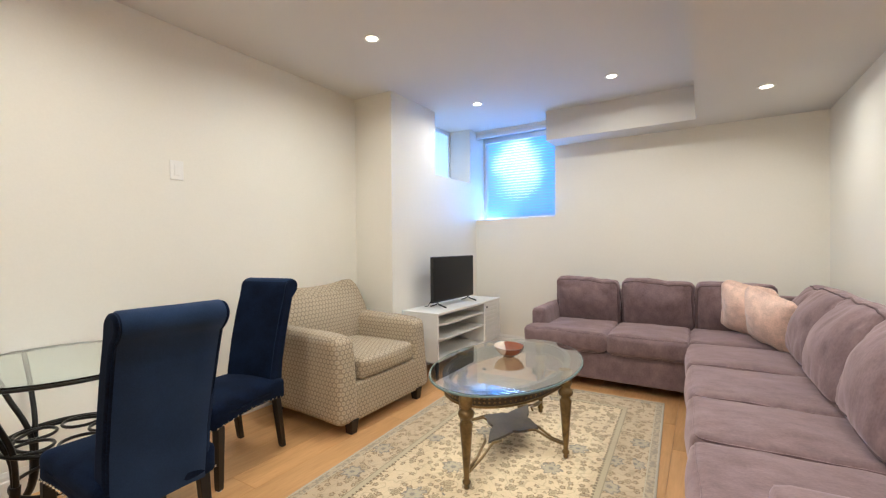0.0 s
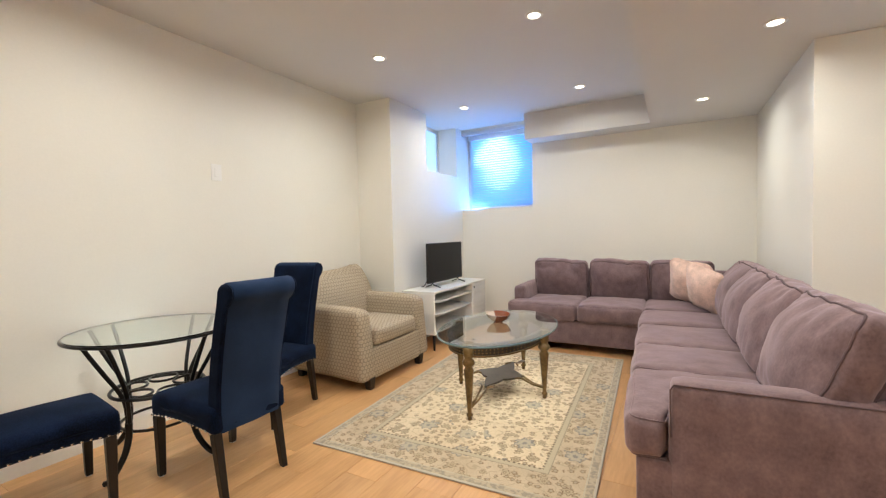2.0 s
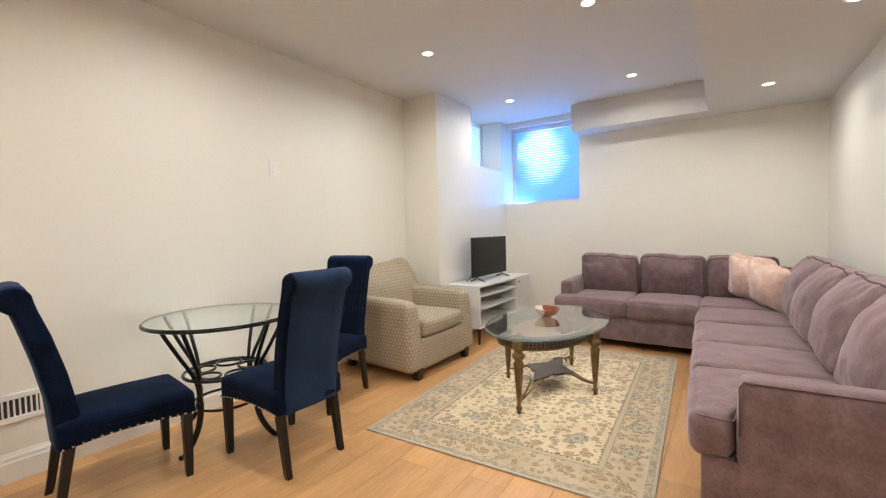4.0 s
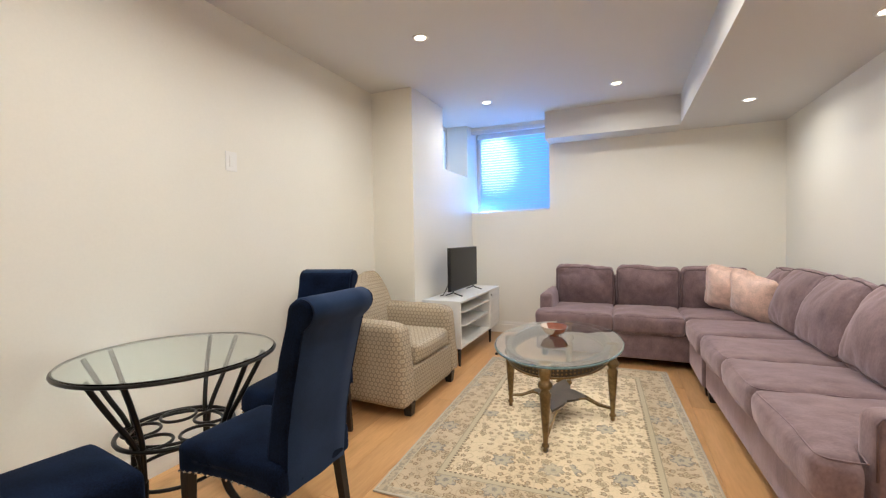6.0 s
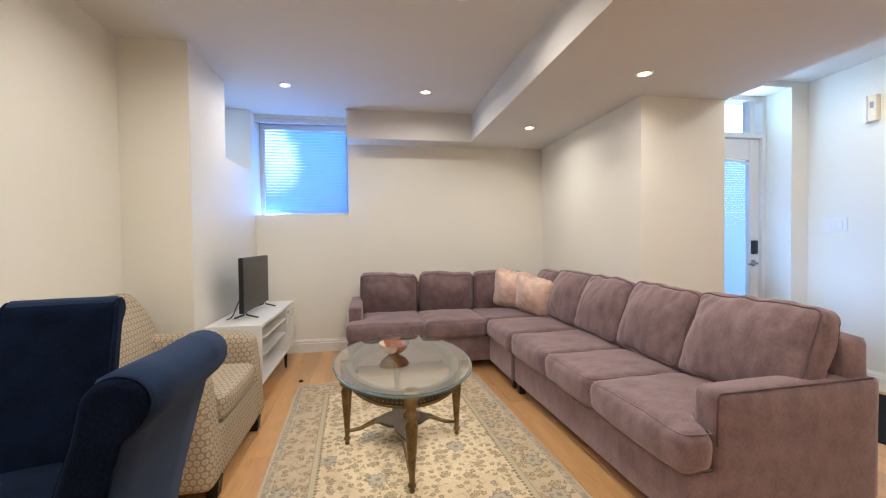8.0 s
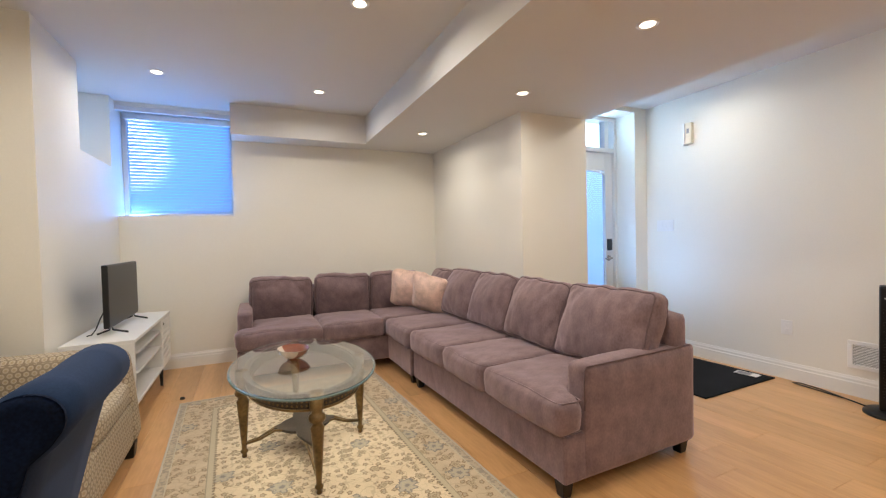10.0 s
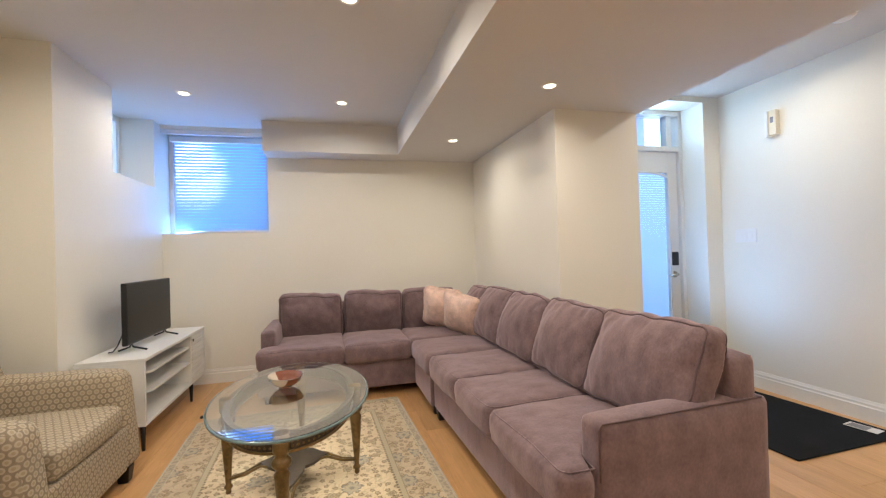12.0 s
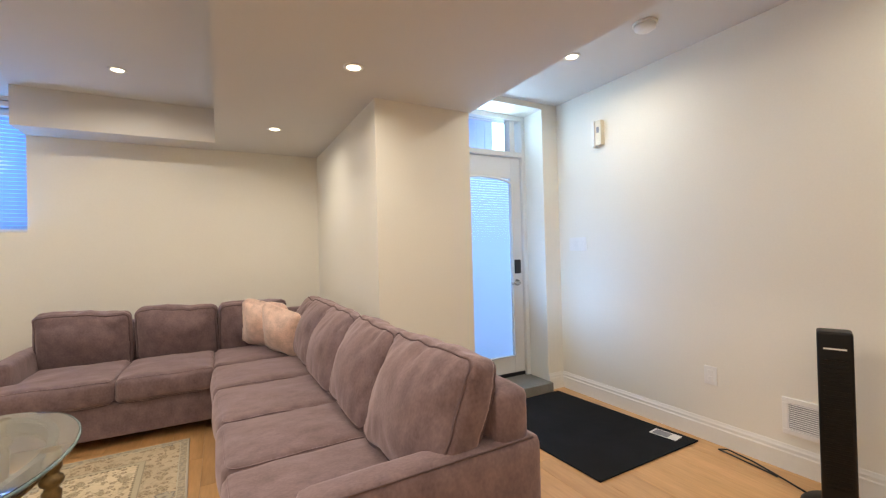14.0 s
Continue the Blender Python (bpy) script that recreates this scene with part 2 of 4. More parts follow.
    col = g.mix(g.f('MULTIPLY', on, g.band(q, .42, .66, .05)), col, (0.46, 0.39, 0.26))
    col = g.mix(g.f('MULTIPLY', on, g.step(q, .30, .22)), col, (0.225, 0.198, 0.168))
    # outer guard band, lines and dotted guard
    grd = g.mix(g.step(g.noise(flat, 42, 1), .44, .56), (0.32, 0.27, 0.205), (0.48, 0.39, 0.27))
    col = g.mix(g.band(d, .014, .048, .002), col, grd)
    col = g.mix(g.band(d, .049, .055, .001), col, (0.50, 0.44, 0.32))
    col = g.mix(g.band(d, .228, .262, .002), col, (0.49, 0.41, 0.275))
    dot = g.f('MULTIPLY', g.f('SINE', g.f('MULTIPLY', x, 240.0)), 1.0)
    dot2 = g.f('SINE', g.f('MULTIPLY', y, 240.0))
    side = g.f('LESS_THAN', g.f('SUBTRACT', RUG_X, g.f('ABSOLUTE', x)), g.f('SUBTRACT', RUG_Y, g.f('ABSOLUTE', y)))
    dd = g.f('ADD', g.f('MULTIPLY', side, dot2), g.f('MULTIPLY', g.f('SUBTRACT', 1.0, side), dot))
    col = g.mix(g.f('MULTIPLY', g.band(d, .256, .268, .001), g.step(dd, -.2, .3)), col, (0.16, 0.115, 0.07))
    col = g.mix(g.band(d, .226, .231, .001), col, (0.30, 0.25, 0.17))
    col = g.mix(g.step(d, .014, .011), col, (0.50, 0.45, 0.36))
    # weave and wear
    col = g.mix(g.f('MULTIPLY', .14, g.step(g.noise(flat, 60, 4), .42, .62)), col, (0.58, 0.48, 0.32))
    col = g.mix(g.f('MULTIPLY', .15, g.step(g.noise(flat, 400, 2), .4, .6)), col, (0.24, 0.20, 0.15))
    g.L.new(col, g.b.inputs["Base Color"])
    g.bump(g.noise(flat, 500, 2), .5, .003)
    return g.m


def fabric_material():
    """Woven upholstery with a honeycomb of pale rings."""
    g = Net("honeycomb_fabric", 0.8)
    uv = g.N.new("ShaderNodeTexCoord").outputs["UV"]
    W, H = 0.032, 0.032 * 1.732
    p = g.v('MULTIPLY', uv, (1 / W, 1 / H, 0))

    def cell(off):
        f = g.v('SUBTRACT', g.v('FRACTION', g.v('ADD', p, off)), (.5, .5, 0))
        return g.v('LENGTH', g.v('MULTIPLY', f, (W, H, 0)), out=1)

    r = g.f('MINIMUM', cell((20, 20, 0)), cell((20.5, 20.5, 0)))
    thread = g.noise(uv, 700, 2)
    rr = g.f('ADD', r, g.f('MULTIPLY', g.f('SUBTRACT', thread, .5), .003))
    ground = g.mix(thread, (0.215, 0.166, 0.113), (0.325, 0.256, 0.178))
    col = g.mix(g.f('MULTIPLY', .85, g.step(rr, .0136, .0108)), ground, (0.53, 0.455, 0.345))
    col = g.mix(g.step(rr, .0074, .0046), col, (0.40, 0.315, 0.20))
    col = g.mix(g.f('MULTIPLY', .18, g.step(g.noise(uv, 14), .4, .6)), col, (0.43, 0.36, 0.265))
    g.L.new(col, g.b.inputs["Base Color"])
    g.bump(thread, .35, .002)
    return g.m


def bowl_material(name, edge, red, cream):
    """Two-tone glaze: cream on one side of a ragged line, red-brown on the other."""
    g = Net(name, 0.2)
    co = g.N.new("ShaderNodeTexCoord").outputs["Object"]
    x, y, _ = g.xyz(co)
    side = g.f('ADD', g.f('ADD', x, g.f('MULTIPLY', y, .35)), g.f('MULTIPLY', g.f('SUBTRACT', g.noise(co, 40, 2), .5), .03))
    mottle = g.noise(co, 70, 3)
    rr = g.mix(mottle, red, tuple(c * 1.6 for c in red))
    cc = g.mix(mottle, cream, tuple(c * .8 for c in cream))
    g.L.new(g.mix(g.step(side, edge - .004, edge + .004), cc, rr), g.b.inputs["Base Color"])
    g.b.inputs["Coat Weight"].default_value = .4
    g.bump(mottle, .1, .002)
    return g.m


def outdoor_material():
    """Out-of-focus view past the house: a pale gap of sky in blue shade."""
    g = Net("outdoor_shade", 0.9)
    co = g.N.new("ShaderNodeTexCoord").outputs["Object"]
    x, y, z = g.xyz(co)
    u = g.f('DIVIDE', g.f('ADD', x, 2.36), .40)
    w = g.f('DIVIDE', g.f('SUBTRACT', z, 2.46), .46)
    r = g.f('SQRT', g.f('ADD', g.f('MULTIPLY', u, u), g.f('MULTIPLY', w, w)))
    r = g.f('ADD', r, g.f('MULTIPLY', g.f('SUBTRACT', g.noise(co, 3.2, 2), .5), 1.1))
    k = g.step(r, 1.25, .45)
    g.b.inputs["Base Color"].default_value = (0, 0, 0, 1)
    g.L.new(g.mix(k, (0.090, 0.35, 1.05), (2.7, 3.4, 3.9)), g.b.inputs["Emission Color"])
    g.b.inputs["Emission Strength"].default_value = 3.5
    return g.m


OUTDOOR = outdoor_material()
BOWL_OUT = bowl_material("red_brown_glaze", -.045, (0.150, 0.036, 0.013), (0.55, 0.42, 0.30))
BOWL_IN = bowl_material("cream_glaze", -.005, (0.150, 0.038, 0.014), (0.66, 0.56, 0.45))
RUG = rug_material()
FABRIC = fabric_material()

# ---- mesh helpers ----


def link_mesh(name, bm, mat, smooth=False):
    me = bpy.data.meshes.new(name)
    bm.to_mesh(me)
    bm.free()
    if mat:
        me.materials.append(mat)
    if smooth:
        for p in me.polygons:
            p.use_smooth = len(p.vertices) < 7
    return new(name, me)


def part(name, bm, mat, parent, label="", smooth=False):
    ob = link_mesh(name, bm, mat, smooth)
    ob.parent = parent
    if label:
        ob["label"] = label
    return ob


def thing(name, m, label, category, group=""):
    ob = new(name)
    ob.empty_display_size = 0.1
    ob.matrix_world = m
    return tagged(ob, label, category, group)


def structure(name, bm, mat, label="", category=""):
    return tagged(link_mesh(name, bm, mat), label, category, kind="structure")


def box(x0, x1, y0, y1, z0, z1, bevel=0.0, seg=2, bm=None):
    bm = bm or bmesh.new()
    r = bmesh.ops.create_cube(bm, size=1)
    vs = r["verts"]
    for v in vs:
        v.co = Vector((x0 + (v.co.x + .5) * (x1 - x0), y0 + (v.co.y + .5) * (y1 - y0), z0 + (v.co.z + .5) * (z1 - z0)))
    if bevel:
        es = list({e for v in vs for e in v.link_edges})
        bmesh.ops.bevel(bm, geom=es, offset=bevel, segments=seg, affect='EDGES', profile=0.5)
    return bm


def moved(bm, m):
    bmesh.ops.transform(bm, matrix=m, verts=bm.verts)
    return bm


def crumple(o, seed, wrinkle):
    return o + noise.noise_vector(Vector((o.x * 7 + seed * 3.7, o.y * 7, o.z * 7 + seed))) * wrinkle


def soft(hx, hy, hz, r, puff=0.02, seed=0, wrinkle=0.004, n=10, shape=None, side=None):
    """A stuffed box: rounded edges, bulging faces, slight creases. Half sizes."""
    bm = bmesh.new()
    bmesh.ops.create_cube(bm, size=2)
    bmesh.ops.subdivide_edges(bm, edges=bm.edges[:], cuts=n, use_grid_fill=True)
    half = Vector((hx, hy, hz))
    for v in bm.verts:
        p = v.co.copy()
        u = Vector([math.copysign(1 - (1 - abs(c)) ** 1.5, c) for c in p])
        f = Vector((u.x * hx, u.y * hy, u.z * hz))
        q = Vector([max(-(h - r), min(h - r, c)) for c, h in zip(f, half)])
        d = f - q
        o = q + d.normalized() * r if d.length > 1e-6 else f
        ax = max(range(3), key=lambda i: abs(p[i]))
        a, b = [u[i] for i in range(3) if i != ax]
        k = (1 - a * a) * (1 - b * b)
        o[ax] += math.copysign((puff if ax == 0 or side is None else side) * k, p[ax])
        o = crumple(o, seed, wrinkle)
        if shape:
            o = shape(o)
        v.co = o
    return bm


def tube(pts, radius, closed=False, sides=8, bm=None, flat=1.0):
    """A bar swept along points."""
    bm = bm or bmesh.new()
    pts = [Vector(p) for p in pts]
    n = len(pts)
    rings = []
    up = None
    for i, p in enumerate(pts):
        a = pts[(i - 1) % n] if (closed or i) else p
        b = pts[(i + 1) % n] if (closed or i < n - 1) else p
        t = (b - a).normalized()
        if up is None:
            up = Vector((0, 0, 1)) if abs(t.z) < 0.9 else Vector((1, 0, 0))
        s = t.cross(up).normalized()
        up = s.cross(t).normalized()
        rr = radius(i / max(1, n - 1)) if callable(radius) else radius
        rings.append([bm.verts.new(p + rr * (math.cos(k * 2 * math.pi / sides) * s + flat * math.sin(k * 2 * math.pi / sides) * up)) for k in range(sides)])
    for i in range(n if closed else n - 1):
        A, B = rings[i], rings[(i + 1) % n]
        for k in range(sides):
            bm.faces.new((A[k], A[(k + 1) % sides], B[(k + 1) % sides], B[k]))
    if not closed:
        bm.faces.new(rings[0][::-1])
        bm.faces.new(rings[-1])
    bmesh.ops.recalc_face_normals(bm, faces=bm.faces[:])
    return bm


def lathe(profile, n=24, bm=None, cap=True):
    """Radius and height pairs, turned round z."""
    bm = bm or bmesh.new()
    rings = [[bm.verts.new((r * math.cos(2 * math.pi * k / n), r * math.sin(2 * math.pi * k / n), z)) for k in range(n)] for r, z in profile]
    for A, B in zip(rings, rings[1:]):
        for k in range(n):
            bm.faces.new((A[k], A[(k + 1) % n], B[(k + 1) % n], B[k]))
    if cap:
        bm.faces.new(rings[0][::-1])
        bm.faces.new(rings[-1])
    bmesh.ops.recalc_face_normals(bm, faces=bm.faces[:])
    return bm


def slab(outline, z0, z1, bevel=0.0):
    """A flat plate of the outline, from z0 to z1."""
    bm = bmesh.new()
    f = bm.faces.new([bm.verts.new((x, y, z0)) for x, y in outline])
    r = bmesh.ops.extrude_face_region(bm, geom=[f])
    for v in r["geom"]:
        if isinstance(v, bmesh.types.BMVert):
            v.co.z = z1
    bmesh.ops.recalc_face_normals(bm, faces=bm.faces[:])
    if bevel:
        es = [e for e in bm.edges if abs(e.verts[0].co.z - e.verts[1].co.z) < 1e-6]
        bmesh.ops.bevel(bm, geom=es, offset=bevel, segments=3, affect='EDGES', profile=0.5)
    return bm


def circle(rx, ry, n=48, z=0.0, cx=0.0, cy=0.0):
    return [(cx + rx * math.cos(2 * math.pi * k / n), cy + ry * math.sin(2 * math.pi * k / n), z) for k in range(n)]


def taper_leg(w0, w1, z0, z1):
    bm = box(-.5, .5, -.5, .5, 0, 1, 0.06, 1)
    for v in bm.verts:
        k = w0 + (w1 - w0) * v.co.z
        v.co = Vector((v.co.x * k, v.co.y * k, z0 + v.co.z * (z1 - z0)))
    return bm


# ---- the plan ----
XL, XR, YF, YB = -2.515, 2.945, 4.75, -2.6     # left, right, far and back walls
ZC, ZS = 2.55, 2.262                          # ceiling and soffit
XBUMP, YBUMP = -2.085, 3.13                   # chase beside the window
XCOL, YCOL, XCOL2 = 1.12, 2.90, 1.84          # wall block beside the entry
YENT, XJ = 3.16, 2.77                         # entry wall and the door's jamb
YDOOR = 3.43
WX0, WX1, WZ0 = XBUMP, -1.12, 1.487           # window opening
XS = 0.195                                    # soffit's edge

# floor: underlay and planks (planks at the end of the file)
floor = structure("floor", box(XL - .2, XR + .2, YB - .2, YF + .3, -0.2, -0.012), GAP, "light maple laminate plank floor", "floor")

structure("wall_west", box(XL - .2, XL, YB, YBUMP, 0, ZC + .1), WALL, "warm white painted wall", "wall")


def chase():
    bm = bmesh.new()
    x0 = XL - .2
    zn, yn0, yn1 = 1.915, 3.84, 4.60
    box(x0, XBUMP, YBUMP, YF + .32, 0, zn, bm=bm)
    box(x0, XBUMP, YBUMP, yn0, zn, ZC + .1, bm=bm)
    box(x0, XBUMP, yn1, YF + .32, zn, ZC + .1, bm=bm)
    return bm


structure("wall_chase", chase(), WALL, "white boxed-out wall with a small window recess", "wall")


def far_wall():
    bm = bmesh.new()
    box(XBUMP, WX1, YF, YF + .32, 0, WZ0, bm=bm)
    box(WX1, XCOL, YF, YF + .32, 0, ZC + .1, bm=bm)
    box(XBUMP, WX1, YF, YF + .32, 2.515, ZC + .1, bm=bm)
    return bm


structure("wall_north", far_wall(), WALL, "cream painted wall under a high basement window", "wall")
structure("wall_block", box(XCOL, XCOL2, YCOL, YF + .32, 0, ZC + .1), WALL, "cream painted wall block beside the entrance", "wall")


def entry_wall():
    bm = bmesh.new()
    box(XJ, XR, YENT, YDOOR + .12, 0, ZC + .1, bm=bm)
    box(XCOL2, XJ, YENT, YDOOR + .12, 2.50, ZC + .1, bm=bm)
    return bm


structure("wall_entry", entry_wall(), WALL, "white painted wall round the entrance door", "wall")
structure("wall_east", box(XR, XR + .2, YB, YENT + .3, 0, ZC + .1), WALL, "plain white painted wall", "wall")
structure("wall_south", box(XL - .2, XR + .2, YB - .2, YB, 0, ZC + .1), WALL, "plain white painted wall", "wall")


def ceiling_mesh():
    return box(XL - .2, XR + .2, YB - .2, YF + .3, ZC, ZC + .15)


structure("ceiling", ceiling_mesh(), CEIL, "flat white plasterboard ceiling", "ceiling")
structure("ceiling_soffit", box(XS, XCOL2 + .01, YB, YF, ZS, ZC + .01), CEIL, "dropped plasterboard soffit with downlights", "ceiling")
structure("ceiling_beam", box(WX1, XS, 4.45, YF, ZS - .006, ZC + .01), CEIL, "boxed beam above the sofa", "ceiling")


def baseboard(name, p0, p1, out):
    """A moulded skirting from p0 to p1; out points into the room."""
    prof = [(0, 0), (0.016, 0), (0.016, 0.012), (0.014, 0.095), (0.010, 0.102), (0.010, 0.118), (0.006, 0.128), (0.003, 0.14), (0, 0.14)]
    bm = bmesh.new()
    ends = []
    for p in (p0, p1):
        ends.append([bm.verts.new((p[0] + out[0] * d, p[1] + out[1] * d, z)) for d, z in prof])
    n = len(prof)
    for k in range(n):
        bm.faces.new((ends[0][k], ends[0][(k + 1) % n], ends[1][(k + 1) % n], ends[1][k]))
    bm.faces.new(ends[0])
    bm.faces.new(ends[1][::-1])
    bmesh.ops.recalc_face_normals(bm, faces=bm.faces[:])
    return structure(name, bm, TRIM, "white moulded baseboard", "baseboard")


baseboard("baseboard_west", (XL, YB), (XL, YBUMP), (1, 0))
baseboard("baseboard_chase_front", (XL + .016, YBUMP), (XBUMP + .016, YBUMP), (0, -1))
baseboard("baseboard_chase_side", (XBUMP, YBUMP), (XBUMP, YF), (1, 0))
baseboard("baseboard_north", (XBUMP + .016, YF), (XCOL - .016, YF), (0, -1))
baseboard("baseboard_block_side", (XCOL, YCOL), (XCOL, YF), (-1, 0))
baseboard("baseboard_block_front", (XCOL - .016, YCOL), (XCOL2, YCOL), (0, -1))
baseboard("baseboard_east", (XR, YB), (XR, YENT), (-1, 0))
baseboard("baseboard_entry", (XJ, YENT), (XR - .016, YENT), (0, -1))

# ---- window, side window, entrance ----


def pane_window(name, x0, x1, z0, z1, y, label, bars=()):
    w = thing(name, pose(0, 0, 0), label, "window")
    w["kind"] = "structure"
    f = 0.045
    bm = bmesh.new()
    box(x0, x0 + f, y - .03, y + .03, z0, z1, .004, 1, bm)
    box(x1 - f, x1, y - .03, y + .03, z0, z1, .004, 1, bm)
    box(x0 + f, x1 - f, y - .03, y + .03, z0, z0 + f, .004, 1, bm)
    box(x0 + f, x1 - f, y - .03, y + .03, z1 - f, z1, .004, 1, bm)
    for b in bars:
        box(b - .02, b + .02, y - .025, y + .025, z0 + f, z1 - f, .003, 1, bm)
    part("window_frame", bm, VINYL, w)
    p = part("pane", box(x0 + f, x1 - f, y - .004, y + .004, z0 + f, z1 - f), GLASS_W, w, "clear glass")
    p.visible_shadow = False
    return w


pane_window("window_1", WX0, WX1, WZ0, 2.515, 5.00, "white vinyl basement window set deep in the wall")

blind = thing("venetian_blind", pose(0, 0, 0), "closed white venetian blind glowing with blue daylight", "blind")
part("headrail", box(WX0 + .03, WX1 - .01, 4.905, 4.955, 2.435, 2.485, .004), VINYL, blind)
part("bottom_rail", box(WX0 + .06, WX1 - .02, 4.92, 4.945, WZ0 + .015, WZ0 + .035, .004), VINYL, blind)
_sl = box(WX0 + .06, WX1 - .02, -.0006, .0006, -.019, .019)
moved(_sl, pose(0, 0, 0, -32, 0, 0))
_me = bpy.data.meshes.new("slat")
_sl.to_mesh(_me)
_sl.free()
_me.materials.append(SLAT_BLUED)
for k in range(28):
    o = new("slat", _me)
    o.parent = blind
    o.location = (0, 4.932, WZ0 + 0.05 + k * 0.0325)
structure("window_valance", box(WX0, WX1, 4.752, 4.80, 2.47, 2.512, .004), VINYL, "white valance above the blind", "trim")

# outside: glowing panels, pale sky and blue shade put into their colour
structure("backdrop_sky", box(-4.5, 1.5, 6.80, 6.85, .6, 5.5), OUTDOOR, "pale sky showing past a house in blue shade", "backdrop")
# added glowing panel that stands for daylight behind the door's blind
structure("backdrop_door_glow", box(1.2, 6.5, 4.75, 4.80, -.5, 2.35), DOORGLOW, "glowing blue panel added outside the door for daylight", "backdrop")
# added glowing strips and panel: transom's blue shade and sky, put into colour
bm = bmesh.new()
for k in range(7):
    box(2.633 - .10 * (k + 1), 2.633 - .10 * k - .003, 3.72, 3.74, 2.12, 2.75, .004, 1, bm)
structure("backdrop_transom_strips", bm, TRANSOM_BLUE, "glowing strips behind the transom, blue shade put into their colour", "backdrop")
structure("backdrop_transom_sky", box(1.883, 3.60, 3.76, 3.78, 2.12, 2.75), SKYGLOW, "glowing panel added for bright sky behind the transom", "backdrop")

# side window in the chase
sw = thing("window_2", pose(0, 0, 0), "small white side window in a recess", "window")
sw["kind"] = "structure"
bm = bmesh.new()
box(XBUMP - .30, XBUMP - .27, 3.84, 3.88, 1.915, ZC, .003, 1, bm)
box(XBUMP - .30, XBUMP - .27, 4.56, 4.60, 1.915, ZC, .003, 1, bm)
box(XBUMP - .30, XBUMP - .27, 3.88, 4.56, 1.915, 1.955, .003, 1, bm)
box(XBUMP - .30, XBUMP - .27, 3.88, 4.56, 2.50, 2.55, .003, 1, bm)
part("window_frame", bm, VINYL, sw)
part("pane", box(XBUMP - .29, XBUMP - .286, 3.88, 4.56, 1.955, 2.50), DIMGLOW, sw, "pane bright with blue daylight")

# entrance door
DX0, DX1, DZ0, DZ1 = XCOL2 + .01, 2.725, 0.115, 2.11
door = thing("door_1", pose(0, 0, 0), "white entrance door with a tall blind-covered glass panel", "door")
door["kind"] = "structure"
GX0, GX1, GZ0, GZ1 = DX0 + .12, DX1 - .11, 0.27, 1.915
bm = bmesh.new()
box(DX0, GX0, YDOOR, YDOOR + .045, DZ0, DZ1, .003, 1, bm)
box(GX1, DX1, YDOOR, YDOOR + .045, DZ0, DZ1, .003, 1, bm)
box(GX0, GX1, YDOOR, YDOOR + .045, DZ0, GZ0, .003, 1, bm)
box(GX0, GX1, YDOOR, YDOOR + .045, GZ1, DZ1, .003, 1, bm)
part("door_leaf", bm, DOOR_PAINT, door)


def arch_ring(x0, x1, z0, z1, w, rise):
    mid, hw = (x0 + x1) / 2, (x1 - x0) / 2
    pts = [(x0, YDOOR - .006, z0), (x0, YDOOR - .006, z1 - rise)]
    for k in range(1, 12):
        a = math.pi - k * math.pi / 12
        pts.append((mid + hw * math.cos(a), YDOOR - .006, z1 - rise + rise * math.sin(a)))
    pts += [(x1, YDOOR - .006, z1 - rise), (x1, YDOOR - .006, z0)]
    return tube(pts, w, True, 6)


part("glazing_bead", arch_ring(GX0, GX1, GZ0, GZ1, .011, .06), DOOR_PAINT, door, smooth=True)
p = part("pane", box(GX0, GX1, YDOOR + .018, YDOOR + .024, GZ0, GZ1), GLASS_W, door)
p.visible_shadow = False
_sl = box(GX0 + .004, GX1 - .004, -.0004, .0004, -.0125, .0125)
moved(_sl, pose(0, 0, 0, -28, 0, 0))
_me = bpy.data.meshes.new("blind_slat")
_sl.to_mesh(_me)
_sl.free()
_me.materials.append(SLAT_BLUED)
for k in range(74):
    o = new("blind_slat", _me)
    o.parent = door
    o.location = (0, YDOOR + .036, GZ0 + 0.012 + k * 0.0222)
lk = part("keypad_lock", box(2.625, 2.69, YDOOR - .03, YDOOR, 1.03, 1.16, .01, 3), BLACK_PLASTIC, door, "black keypad deadbolt", True)
hd = part("door_handle", moved(lathe([(.030, 0), (.030, .008), (.012, .012), (.011, .05)], 20), pose(2.657, YDOOR, .945, 90, 0, 0)), STEEL, door, "polished lever handle", True)
part("lever", tube([(2.657, YDOOR - .05, .945), (2.62, YDOOR - .055, .947), (2.56, YDOOR - .05, .942)], .009), STEEL, hd, smooth=True)
part("sweep", box(DX0, DX1, YDOOR - .004, YDOOR + .04, .082, .113), BLACK_PLASTIC, door, "dark threshold strip")
bm = bmesh.new()
box(DX1 + .004, XJ + .0, YDOOR - .03, YDOOR + .10, .08, 2.498, .003, 1, bm)
box(XCOL2, DX1 + .004, YDOOR - .03, YDOOR + .10, DZ1 + .004, 2.16, .003, 1, bm)
box(XCOL2, DX1 + .004, YDOOR - .03, YDOOR + .10, 2.455, 2.498, .003, 1, bm)
box(2.60, 2.66, YDOOR - .02, YDOOR + .06, 2.162, 2.453, .003, 1, bm)
structure("door_frame", bm, DOOR_PAINT, "white entrance door frame with transom", "door frame")
tr = thing("window_3", pose(0, 0, 0), "transom window above the entrance door", "window")
tr["kind"] = "structure"
p = part("pane", box(XCOL2, 2.60, YDOOR + .03, YDOOR + .036, 2.162, 2.453), GLASS_W, tr)
p.visible_shadow = False
structure("door_step", box(XCOL2, XJ, 3.10, YDOOR + .12, 0, 0.08, .006), STONE, "grey stone door step", "step")

# ---- downlights and ceiling fixtures ----


